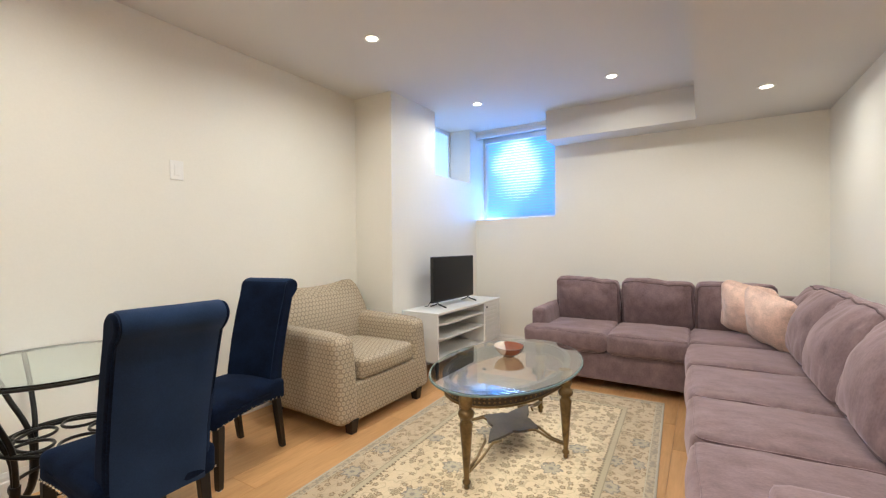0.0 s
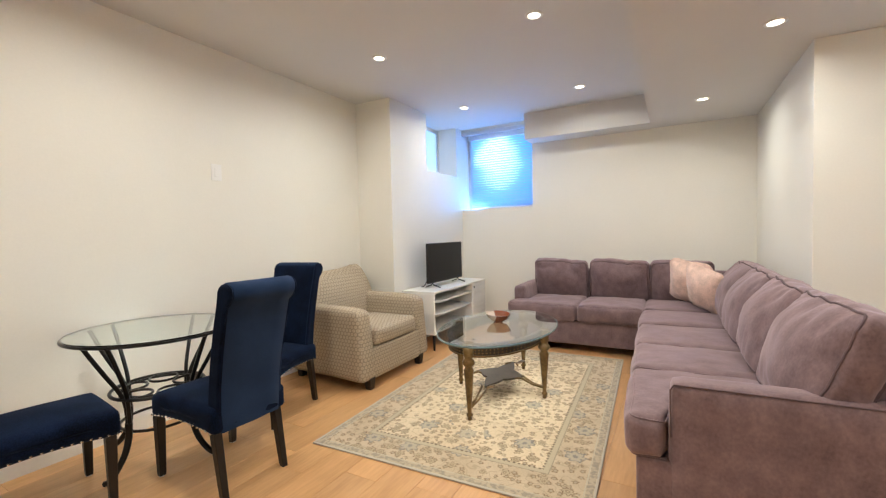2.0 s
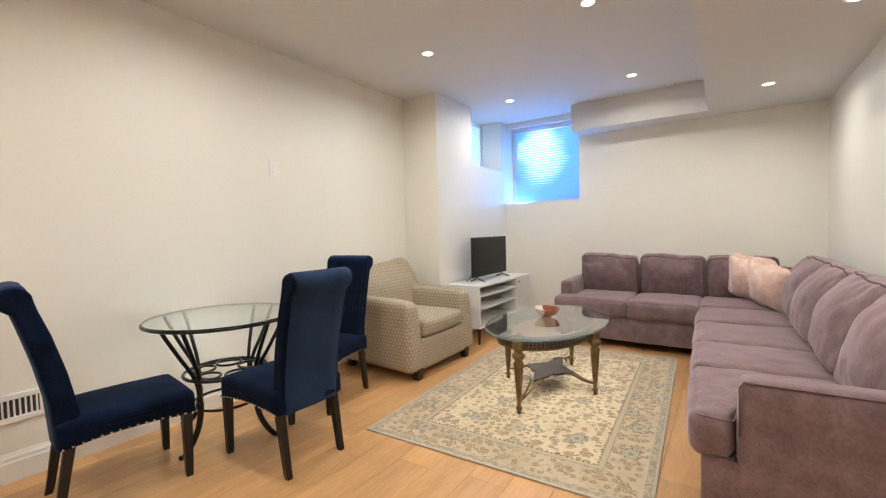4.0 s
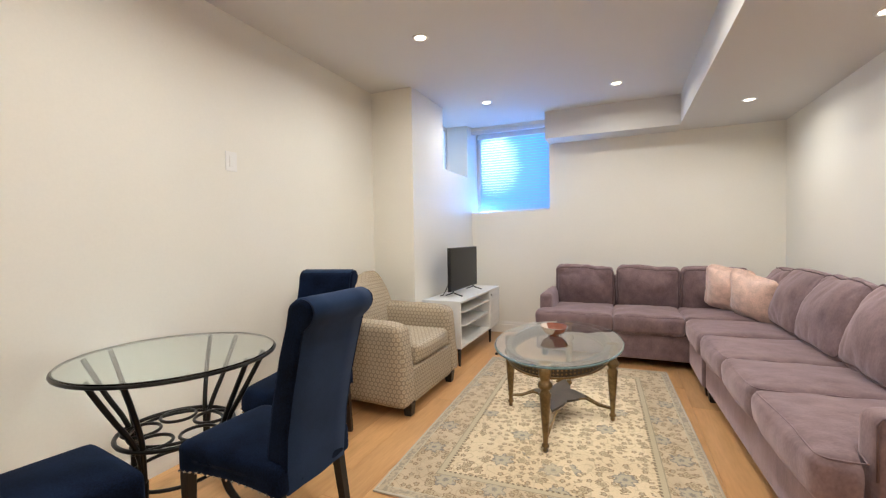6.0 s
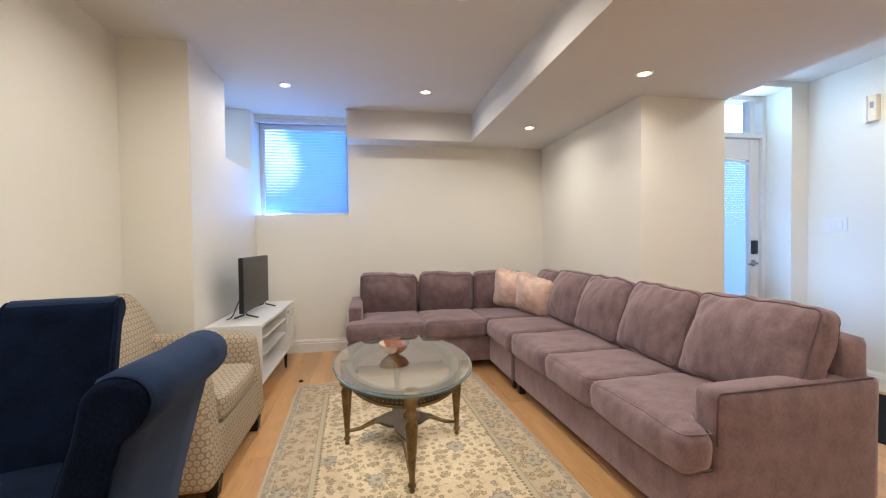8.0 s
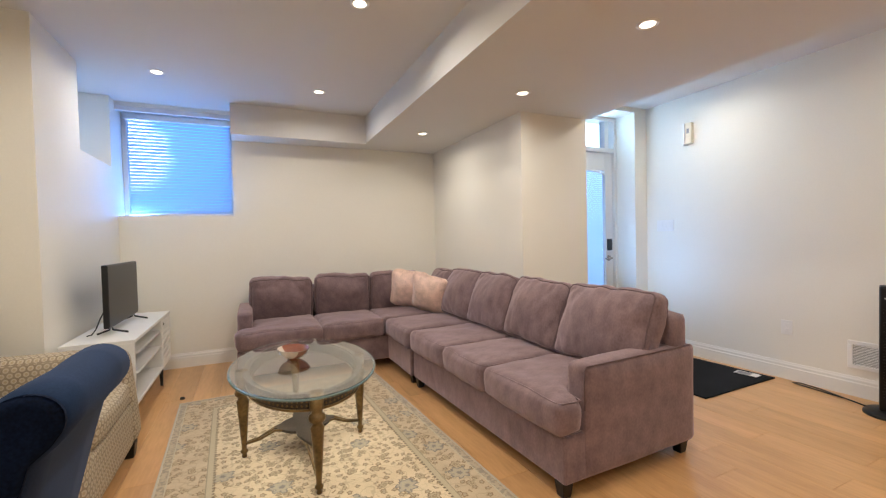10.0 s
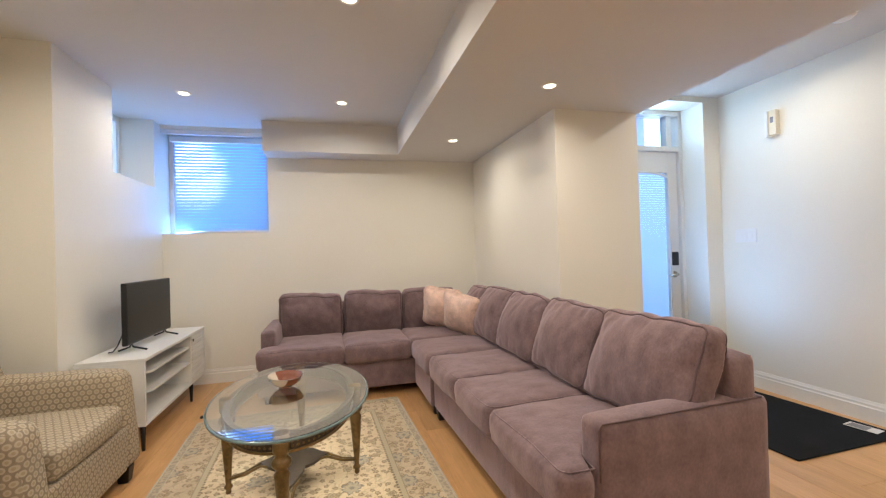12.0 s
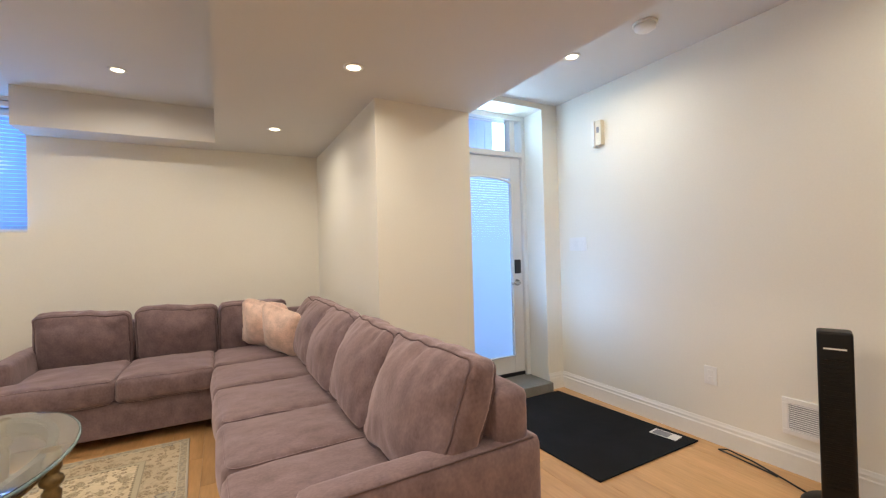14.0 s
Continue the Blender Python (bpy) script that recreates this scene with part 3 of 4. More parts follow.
def downlight(x, y, z, watts=POT_W):
    t = thing("downlight", pose(x, y, z), "lit round recessed ceiling downlight with white trim", "ceiling light", "recessed downlights")
    part("trim", lathe([(.036, -.002), (.040, -.006), (.052, -.005), (.056, -.001), (.056, 0)], 32, cap=False), PLASTIC_WHITE, t, smooth=True)
    part("lens", lathe([(.0005, -.0035), (.037, -.0035), (.037, -.001)], 32, cap=False), POT_GLOW, t, "glowing lens")
    area_lamp("downlight_lamp", pose(x, y, z - .012), .07, .07, watts, POT_WARM, 165, 'DISK')


for x, y in ((-1.6, 3.85), (-0.38, 3.85), (-1.6, 2.335), (-0.375, 2.335), (-1.6, 0.82), (-0.375, 0.82), (-1.6, -0.9), (-0.375, -0.9)):
    downlight(x, y, ZC, POT_W * (.68 if y > 3 else 1.05))
for x, y in ((0.617, 3.855), (0.873, 2.52), (0.873, 1.46), (0.873, -0.3)):
    downlight(x, y, ZS, POT_W * (.52 if y > 2 else .66))
for x, y in ((2.345, 2.37), (2.345, 0.6)):
    downlight(x, y, ZC, POT_W * .80)

det = thing("smoke_detector", pose(2.43, 1.88, ZC), "round white smoke detector on the ceiling", "smoke detector")
part("base", lathe([(.068, 0), (.068, -.010), (.064, -.012)], 32), PLASTIC_WHITE, det, smooth=True)
part("cover", lathe([(.060, -.012), (.058, -.030), (.045, -.040), (.020, -.042)], 32), PLASTIC_WHITE, det, smooth=True)

# ---- sectional sofa ----


def uv_box(bm):
    lay = bm.loops.layers.uv.new("uv")
    bm.normal_update()
    for f in bm.faces:
        ax = max(range(3), key=lambda i: abs(f.normal[i]))
        for l in f.loops:
            c = l.vert.co
            l[lay].uv = ((c.y, c.z), (c.x, c.z), (c.x, c.y))[ax]
    return bm


def join(*bms):
    out = bmesh.new()
    for b in bms:
        me = bpy.data.meshes.new("tmp")
        b.to_mesh(me)
        b.free()
        out.from_mesh(me)
        bpy.data.meshes.remove(me)
    return out


def soft_at(x0, x1, y0, y1, z0, z1, r, puff, seed, wrinkle=.004, n=10, shape=None):
    bm = soft((x1 - x0) / 2, (y1 - y0) / 2, (z1 - z0) / 2, r, puff, seed, wrinkle, n, shape)
    return moved(bm, pose((x0 + x1) / 2, (y0 + y1) / 2, (z0 + z1) / 2))


def round_rect(hy, hz, r, n=5):
    pts = []
    for cy, cz, a0 in ((hy - r, hz - r, 0), (-(hy - r), hz - r, 90), (-(hy - r), -(hz - r), 180), (hy - r, -(hz - r), 270)):
        for k in range(n + 1):
            a = radians(a0 + 90 * k / n)
            pts.append((cy + r * math.cos(a), cz + r * math.sin(a)))
    return pts


def smooth_step(a, b, x):
    k = max(0.0, min(1.0, (x - a) / (b - a)))
    return k * k * (3 - 2 * k)


def dense(line, step=.018):
    """More points along a closed line."""
    out = []
    for k, p in enumerate(line):
        p, q = Vector(p), Vector(line[(k + 1) % len(line)])
        n = max(1, int((q - p).length / step))
        out += [p.lerp(q, i / n) for i in range(n)]
    return out


def seat_cushion(parent, x0, x1, y0, y1, seed, notch=None):
    """A boxed seat cushion. notch: (axis, depth of the part in front of the arm, width cut away behind it)."""
    z0, z1 = .295, .462
    hx, hy = (x1 - x0) / 2, (y1 - y0) / 2

    def shape(o):
        if notch and notch[0] == "y":
            c = notch[2] * smooth_step(notch[1] - .012, notch[1] + .012, o.x + hx)
            o.y = -hy + c + (o.y + hy) * (2 * hy - c) / (2 * hy)
        elif notch:
            c = notch[2] * smooth_step(notch[1] - .012, notch[1] + .012, o.y + hy)
            o.x = -hx + c + (o.x + hx) * (2 * hx - c) / (2 * hx)
        return o

    bm = soft_at(x0 - .006, x1, y0, y1, z0, z1, .042, .022, seed, .009, 24 if notch else 20, shape)
    c = part("seat_cushion", bm, MAUVE, parent, smooth=True)
    mid = Vector(((x0 + x1) / 2, (y0 + y1) / 2, (z0 + z1) / 2))
    for z in (.0735, -.0725):
        line = dense([(a, b, z) for a, b in round_rect(hx - .009, hy - .011, .034)])
        part("piping", tube([shape(crumple(p, seed, .009)) + mid for p in line], .0032, True, 6), MAUVE, c, smooth=True)
    return c


def back_cushion(parent, x, y, z, yaw, hy, hz, seed, lean=13, t=.10):
    """Stuffed back cushion; its front looks towards -x before the yaw."""
    rnd = random.Random(seed)
    sag = rnd.uniform(-.012, .012)

    def shape(o):
        k = o.y / hy
        o.z += sag * k - .004 * k * k * (1 if o.z > 0 else 0)
        o.x *= 1.0 - .30 * max(0, o.z / hz) ** 2
        top = max(0, o.z / hz)
        o.x *= 1 - .34 * abs(k) ** 4
        o.x += .011 * top * noise.noise(Vector((o.y * 16 + seed * 5, o.z * 5, seed)))
        edge = max(abs(k) ** 3, abs(o.z / hz) ** 3)
        crease = max(0.0, 1 - 5.0 * abs(noise.noise(Vector((o.y * 9 + seed * 3.1, o.z * 6 + seed, seed * 1.7)))))
        o.x -= math.copysign(.014 * crease * (1 - edge) * (.2 + 1.6 * edge), o.x)
        pull = max(0.0, abs(k) - .45) / .55
        fold = noise.noise(Vector((o.y * 7 + seed, o.z * 30 + o.y * 10, seed * 2.9)))
        o.x += math.copysign(.013 * pull * max(-.2, fold) * (1 - abs(o.z / hz) ** 4), o.x)
        gather = noise.noise(Vector((o.y * 34 + seed, o.z * 8, seed * 1.3)))
        o.x += math.copysign(.008 * max(0.0, abs(o.z / hz) - .5) * gather, o.x)
        o.z += .008 * top * noise.noise(Vector((o.y * 13, seed * 2.3, o.x * 9)))
        return o

    m = pose(x, y, z, 0, 0, yaw) @ pose(0, 0, 0, 0, lean, 0)
    bm = soft(t, hy - .004, hz, .046, .070, seed, .012, 38, shape, .010)
    c = part("back_cushion", moved(bm, m), MAUVE, parent, smooth=True)
    for s in (-1, 1):
        flat = dense([(s * (t - .0115), a, b) for a, b in round_rect(hy - .0155, hz - .0115, .036)])
        part("piping", tube([m @ shape(crumple(q, seed, .012)) for q in flat], .0046, True, 6), MAUVE_DARK, c, smooth=True)
    return c


def sofa_foot(parent, x, y, h=.075):
    part("foot", moved(taper_leg(.045, .065, 0, h), pose(x, y, 0)), ESPRESSO, parent)


def sofa_arm(parent, x0, x1, y0, y1, top, seed):
    bm = soft_at(x0, x1, y0, y1, .075, top, .028, .008, seed, .003, 8)
    a = part("arm", bm, MAUVE, parent, smooth=True)
    return a


sofa = thing("sofa_section", pose(0.235, 1.41, 0, 0, 0, 1.9), "long mauve chenille sectional sofa with four plump back cushions", "sofa", "sectional sofa")
LY = 1.77
part("base", box(.03, .945, .012, LY, .075, .30, .012), MAUVE, sofa)
part("back", soft_at(.770, .922, .02, LY - .004, .075, .775, .035, .008, 3, .003, 8), MAUVE, sofa, smooth=True)
arm = sofa_arm(sofa, .150, .955, 0, .128, .605, 4)
part("piping", tube([(.149, .006, .40), (.147, .006, .578), (.160, .006, .599), (.92, .008, .599)], .0034, False, 6), MAUVE_DARK, arm, smooth=True)
seat_cushion(sofa, 0, .72, .004, .645, 11, ("y", .143, .131))
seat_cushion(sofa, 0, .72, .648, 1.165, 12)
seat_cushion(sofa, 0, .72, 1.168, 1.765, 13)
for k, yy in enumerate((.345, .935, 1.500)):
    back_cushion(sofa, .675, yy, .668, 0, (.318, .290, .288)[k], .228, 21 + k, 20)
for fx, fy in ((.065, .06), (.90, .06), (.065, LY - .06), (.90, LY - .06)):
    sofa_foot(sofa, fx, fy)

corner = thing("sofa_corner_section", pose(0, 0, 0), "corner mauve chenille sectional sofa against two walls", "sofa", "sectional sofa")
bm = join(box(.185, 1.085, 3.190, 3.805, .075, .30, .012), box(-1.11, 1.085, 3.80, 4.70, .075, .30, .012))
part("base", bm, MAUVE, corner)
part("back", soft_at(-1.01, 1.09, 4.55, 4.715, .075, .745, .035, .006, 5, .003, 8), MAUVE, corner, smooth=True)
part("back", soft_at(.93, 1.09, 3.190, 4.56, .075, .770, .035, .006, 6, .003, 8), MAUVE, corner, smooth=True)
sofa_arm(corner, -1.105, -.985, 3.95, 4.70, .60, 7)
seat_cushion(corner, .165, .80, 3.195, 3.80, 14)
seat_cushion(corner, .165, .90, 3.805, 4.42, 15)
seat_cushion(corner, -.415, .158, 3.765, 4.42, 16)
seat_cushion(corner, -1.11, -.42, 3.765, 4.42, 17, ("x", .178, .132))
back_cushion(corner, -.710, 4.46, .643, -90, .295, .215, 31, 10, .085)
back_cushion(corner, -.105, 4.46, .643, -90, .292, .215, 32, 10, .085)
back_cushion(corner, .47, 4.46, .640, -90, .278, .215, 33, 10, .085)
back_cushion(corner, .865, 3.50, .672, 0, .300, .230, 34, 19)
back_cushion(corner, .925, 4.10, .645, -4, .275, .225, 35, 12)
for fx, fy in ((.24, 3.25), (-1.04, 3.88), (-1.04, 4.62), (1.0, 3.29)):
    sofa_foot(corner, fx, fy)


def throw_pillow(m, seed, label):
    def shape(o):
        a, b = o.x / .20, o.z / .20
        o.y *= max(.12, (1 - .85 * abs(a) ** 3) * (1 - .85 * abs(b) ** 3))
        k = .95 + .13 * abs(a * b)
        o.x *= k
        o.z *= k
        return o + noise.noise_vector(o * 26 + Vector((seed, 0, 0))) * .007

    p = thing("throw_pillow", m, label, "pillow", "pink pillows")
    part("cover", soft(.190, .090, .190, .05, .02, seed, .008, 16, shape), PINK, p, smooth=True)


throw_pillow(pose(.540, 4.13, .680, 13, 9, -34), 3, "fluffy pale pink square pillow leaning on another")
throw_pillow(pose(.640, 3.83, .655, 15, 13, -52), 8, "fluffy pale pink square pillow in the sofa corner")

# ---- armchair ----
chair = thing("armchair", pose(-2.020, 2.515, 0), "beige honeycomb-patterned upholstered armchair with sloping arms and a peaked back", "armchair")


def fab(name, bm, parent):
    return part(name, uv_box(bm), FABRIC, parent, smooth=True)


fab("base", soft_at(-.40, .40, -.40, .40, .068, .315, .02, .002, 1, .001, 8), chair)
for s in (-1, 1):
    def flare(o, s=s):
        k = max(0, (o.z + .26) / .52)
        f = max(0, o.x / .42)
        o.y += s * (.030 * k ** 2 + .035 * f * (1 - k))
        o.x -= .040 * f * k ** 1.3
        o.z -= .018 * f ** 4 * k
        o.z += .012 * max(0, -o.x / .42) * k
        return o

    bm = moved(soft(.415, .085, .275, .050, .006, 40 + s, .002, 12, flare), pose(0, s * .365, .347))
    a = fab("arm", bm, chair)


def camel(o):
    k = o.y / .45
    top = max(0, o.z / .29)
    o.y *= 1 - .03 * top ** 1.6
    o.z += .075 * min(1.0, abs(k)) ** 2 * top - .030 * top - .05 * max(0.0, abs(k) - .88) / .12 * top
    o.x *= 1 - .45 * top * top
    o.x -= .04 * top * top
    return o


fab("backrest", moved(soft(.105, .450, .285, .035, .03, 44, .005, 18, camel), pose(-.305, 0, .590, 0, -11, 0)), chair)
fab("seat_cushion", soft_at(-.22, .405, -.285, .285, .315, .455, .035, .016, 45, .005, 10), chair)
for fx in (-.35, .375):
    for fy in (-.35, .35):
        part("foot", moved(taper_leg(.05, .07, 0, .09), pose(fx, fy, 0)), ESPRESSO, chair)

# ---- rug ----
rug = tagged(link_mesh("area_rug", box(-RUG_X, RUG_X, -RUG_Y, RUG_Y, 0, .009, .003, 2), RUG), "cream and grey-blue floral area rug on the plank floor", "rug")
rug.matrix_world = pose(-.700, 2.525, 0.001, 0, 0, 2.4)

# ---- coffee table ----
ct = thing("coffee_table", pose(-.722, 2.535, .010), "oval glass-topped coffee table with bronze turned legs", "coffee table")
CTX, CTY = .394, .622
top = part("glass_top", slab([p[:2] for p in circle(CTX, CTY, 72)], .474, .490, .006), GLASS_T, ct, "bevelled clear glass top", True)
top.visible_shadow = False
part("bevelled_edge", tube(circle(CTX - .001, CTY - .001, 72, .482), .0065, True, 8), GLASS_EDGE, top, "pale aqua glass edge", True)


def oval_ring(rx, ry, w, z0, z1, n=72):
    bm = bmesh.new()
    A = [circle(rx, ry, n, z) for z in (z0, z1)]
    B = [circle(rx - w, ry - w, n, z) for z in (z0, z1)]
    V = [[bm.verts.new(p) for p in ring] for ring in (A[0], A[1], B[1], B[0])]
    for i in range(4):
        P, Q = V[i], V[(i + 1) % 4]
        for k in range(n):
            bm.faces.new((P[k], P[(k + 1) % n], Q[(k + 1) % n], Q[k]))
    bmesh.ops.recalc_face_normals(bm, faces=bm.faces[:])
    return bm


apron = part("apron", oval_ring(.308, .540, .022, .408, .462), BRONZE_DARK, ct, "pierced bronze apron")
part("upper_rim", oval_ring(.321, .553, .026, .460, .473), BRONZE_DARK, ct)
part("lower_rim", oval_ring(.316, .548, .038, .400, .410), BRONZE, ct)
bm = bmesh.new()
for k in range(88):
    a = 2 * math.pi * k / 88
    for zz in (.424, .444):
        x, y = .3085 * math.cos(a), .5405 * math.sin(a)
        m = pose(x, y, zz, 0, 90, math.degrees(math.atan2(math.sin(a) / .54, math.cos(a) / .308)))
        r = bmesh.ops.create_cone(bm, cap_ends=True, segments=8, radius1=.0062, radius2=.0045, depth=.006, matrix=m)
tagged(part("beading", bm, BRONZE, apron, smooth=True), kind="stuff")
LEG = [(1.14 * r, z) for r, z in [(.010, 0), (.013, .008), (.010, .022), (.018, .030), (.018, .040), (.011, .048), (.012, .060), (.027, .300), (.029, .318), (.022, .328), (.021, .340),
       (.033, .352), (.036, .366), (.031, .380), (.022, .388), (.024, .400), (.030, .412), (.030, .474)]]
leg_at = ((0, -.540), (0, .540), (.326, 0), (-.326, 0))
for x, y in leg_at:
    part("leg", moved(lathe(LEG, 20), pose(x, y, 0)), BRONZE, ct, smooth=True)
pts = []
for q in range(4):
    a0 = math.pi / 4 + q * math.pi / 2
    for k in range(9):
        a = a0 + (k / 8) * math.pi / 2
        f = abs(k / 4 - 1)                      # 1 at the diagonals, 0 on the axes
        r = 1.0 - .50 * f ** .62
        pts.append((.17 * r * math.cos(a) * 1.0, .30 * r * math.sin(a)))
part("lower_shelf", slab(pts[:-1], .118, .132), BRONZE_DARK, ct, "dark concave lower shelf")
for x, y in leg_at:
    u = Vector((x, y, 0)).normalized()
    s = Vector((-u.y, u.x, 0))
    e = Vector((x, y, .075))
    st = Vector((u.x * .165, u.y * .29, .125))
    for sg in (-1, 1):
        mid = (e + st) / 2
        part("stretcher", tube([st + s * .05 * sg - u * .05, st + s * .022 * sg, mid + s * .011 * sg - Vector((0, 0, .012)), e + s * .006 * sg], .0075, False, 6), BRONZE, ct, smooth=True)

bowl = thing("bowl", pose(-.768, 2.625, .501, 3, 2, 20), "small glazed bowl, half cream and half red-brown", "bowl")
part("outside", lathe([(.001, 0), (.034, 0), (.036, .006), (.060, .018), (.080, .038), (.092, .064)], 36, cap=False), BOWL_OUT, bowl, smooth=True)
part("inside", lathe([(.001, .009), (.034, .012), (.058, .022), (.078, .041), (.0905, .0655), (.0925, .0652)], 36, cap=False), BOWL_IN, bowl, "half-cream glazed inside", True)

# ---- TV stand and TV ----
tvs = thing("tv_stand", pose(0, 0, 0), "low white TV stand with open shelves and slatted door", "TV stand")
SX0, SX1, SY0, SY1, SZ0, SZ1 = -2.065, -1.68, 3.235, 4.52, .165, .60
part("top", box(SX0, SX1 + .004, SY0, SY1, SZ1 - .022, SZ1, .003), WHITE_LAM, tvs)
part("bottom", box(SX0, SX1, SY0, SY1, SZ0, SZ0 + .020, .002), WHITE_LAM, tvs)
for yy in (SY0, 4.135, SY1 - .02):
    part("side_panel", box(SX0, SX1, yy, yy + .02, SZ0 + .020, SZ1 - .022, .002), WHITE_LAM, tvs)
part("back_panel", box(SX0, SX0 + .008, SY0 + .02, SY1 - .02, SZ0 + .02, SZ1 - .022), WHITE_LAM, tvs)
for zz in (.345, .475):
    part("shelf", slab([(SX0 + .008, SY0 + .02), (SX1 - .10, SY0 + .02), (SX1 - .012, SY0 + .16), (SX1 - .012, 4.135), (SX0 + .008, 4.135)], zz, zz + .015), WHITE_LAM, tvs)
dr = part("door", box(SX1 - .02, SX1 - .004, 4.157, SY1 - .022, SZ0 + .022, SZ1 - .024), WHITE_LAM, tvs, "slatted white door")
for k in range(9):
    z = SZ0 + .028 + k * .0425
    part("slat", box(SX1 - .006, SX1 + .004, 4.159, SY1 - .024, z, z + .036, .004), WHITE_LAM, dr)
part("knob", moved(lathe([(.012, 0), (.013, .003), (.009, .005)], 16), pose(SX1 + .004, 4.185, .535, 0, 90, 0)), BLACK_PLASTIC, dr, "round dark finger hole")
for lx, ly in ((SX1 - .03, 3.27), (SX1 - .03, 4.22), (SX0 + .05, 3.27), (SX0 + .05, 4.22)):
    part("leg", moved(lathe([(.010, 0), (.017, SZ0)], 14), pose(lx, ly, 0)), ESPRESSO, tvs, smooth=True)

tv = thing("television", pose(-1.86, 3.835, .60, 0, 0, 0), "flat black television standing on the white TV stand", "television")
part("cabinet", box(-.030, .004, -.395, .395, .050, .478, .006), BLACK_PLASTIC, tv)
part("rear_housing", box(-.065, -.028, -.26, .26, .070, .32, .012), BLACK_PLASTIC, tv)
part("screen", box(.002, .0055, -.387, .387, .064, .470), SCREEN, tv, "dark glossy screen")
for s in (-1, 1):
    part("stand_foot", tube([(-.09, s * .30, .006), (-.02, s * .30, .030), (-.012, s * .30, .055), (.0, s * .30, .030), (.085, s * .30, .006)], .007, False, 6), BLACK_PLASTIC, tv, smooth=True)
cab = tagged(link_mesh("tv_cable", tube([(-1.90, 3.60, .80), (-1.935, 3.56, .71), (-1.955, 3.535, .64), (-1.975, 3.52, .608), (-2.00, 3.51, .604)], .004, False, 6), BLACK_PLASTIC), "thin black cable behind the television", "cable")

# ---- dining table ----
TX, TY, TR, TZ = -2.11, .915, .396, .70
dt = thing("dining_table", pose(TX, TY, 0), "round glass dining table on a scrolled dark iron base", "dining table")
top = part("glass_top", slab([p[:2] for p in circle(TR, TR, 72)], TZ - .010, TZ, .003), GLASS_D, dt, "round clear glass top", True)
top.visible_shadow = False
part("rim", tube(circle(TR + .001, TR + .001, 72, TZ - .013), .0075, True, 8), IRON, dt, smooth=True)


def bowed(points, n=5):
    """A smooth line through the points."""
    pts = [Vector(p) for p in points]
    out = []
    for k in range(len(pts) - 1):
        a, b, c, d = pts[max(k - 1, 0)], pts[k], pts[k + 1], pts[min(k + 2, len(pts) - 1)]
        for q in range(n):
            u = q / n
            out.append(.5 * (2 * b + (c - a) * u + (2 * a - 5 * b + 4 * c - d) * u * u + (3 * b - a - 3 * c + d) * u ** 3))
    return out + [pts[-1]]


def spoke(r, a, z):
    return (r * math.cos(a), r * math.sin(a), z)


for k in range(4):
    a = radians(-70 + 90 * k)
    for off in (-.19, .19):
        line = [spoke(.362, a + off, TZ - .018), spoke(.322, a + off * .95, .605), spoke(.272, a + off * .8, .51), spoke(.225, a + off * .5, .42), spoke(.202, a + off * .2, .34), spoke(.196, a + off * .14, .24)]
        part("leg_bar", tube(bowed(line), .0105, False, 8), IRON, dt, smooth=True)
    line = [spoke(.196, a, .25), spoke(.200, a, .18), spoke(.222, a, .11), spoke(.265, a, .05), spoke(.310, a, .016), spoke(.340, a, .017)]
    part("foot", tube(bowed(line), lambda u: .018 - .005 * u, False, 8), IRON, dt, smooth=True)
part("ring", tube(circle(.218, .218, 48, .375), .009, True, 8), IRON, dt, smooth=True)
part("ring", tube(circle(.175, .175, 48, .375), .007, True, 8), IRON, dt, smooth=True)
part("ring", tube(circle(.182, .182, 40, .20), .008, True, 8), IRON, dt, smooth=True)
for k in range(5):
    a = 2 * math.pi * k / 5
    part("scroll_ring", tube(circle(.070, .070, 28, .375, .138 * math.cos(a), .138 * math.sin(a)), .007, True, 6), IRON, dt, smooth=True)

# ---- dining chairs ----


_b = bmesh.new()
bmesh.ops.create_icosphere(_b, subdivisions=1, radius=.0058)
NAIL = bpy.data.meshes.new("nailhead")
_b.to_mesh(NAIL)
_b.free()
NAIL.materials.append(NICKEL)


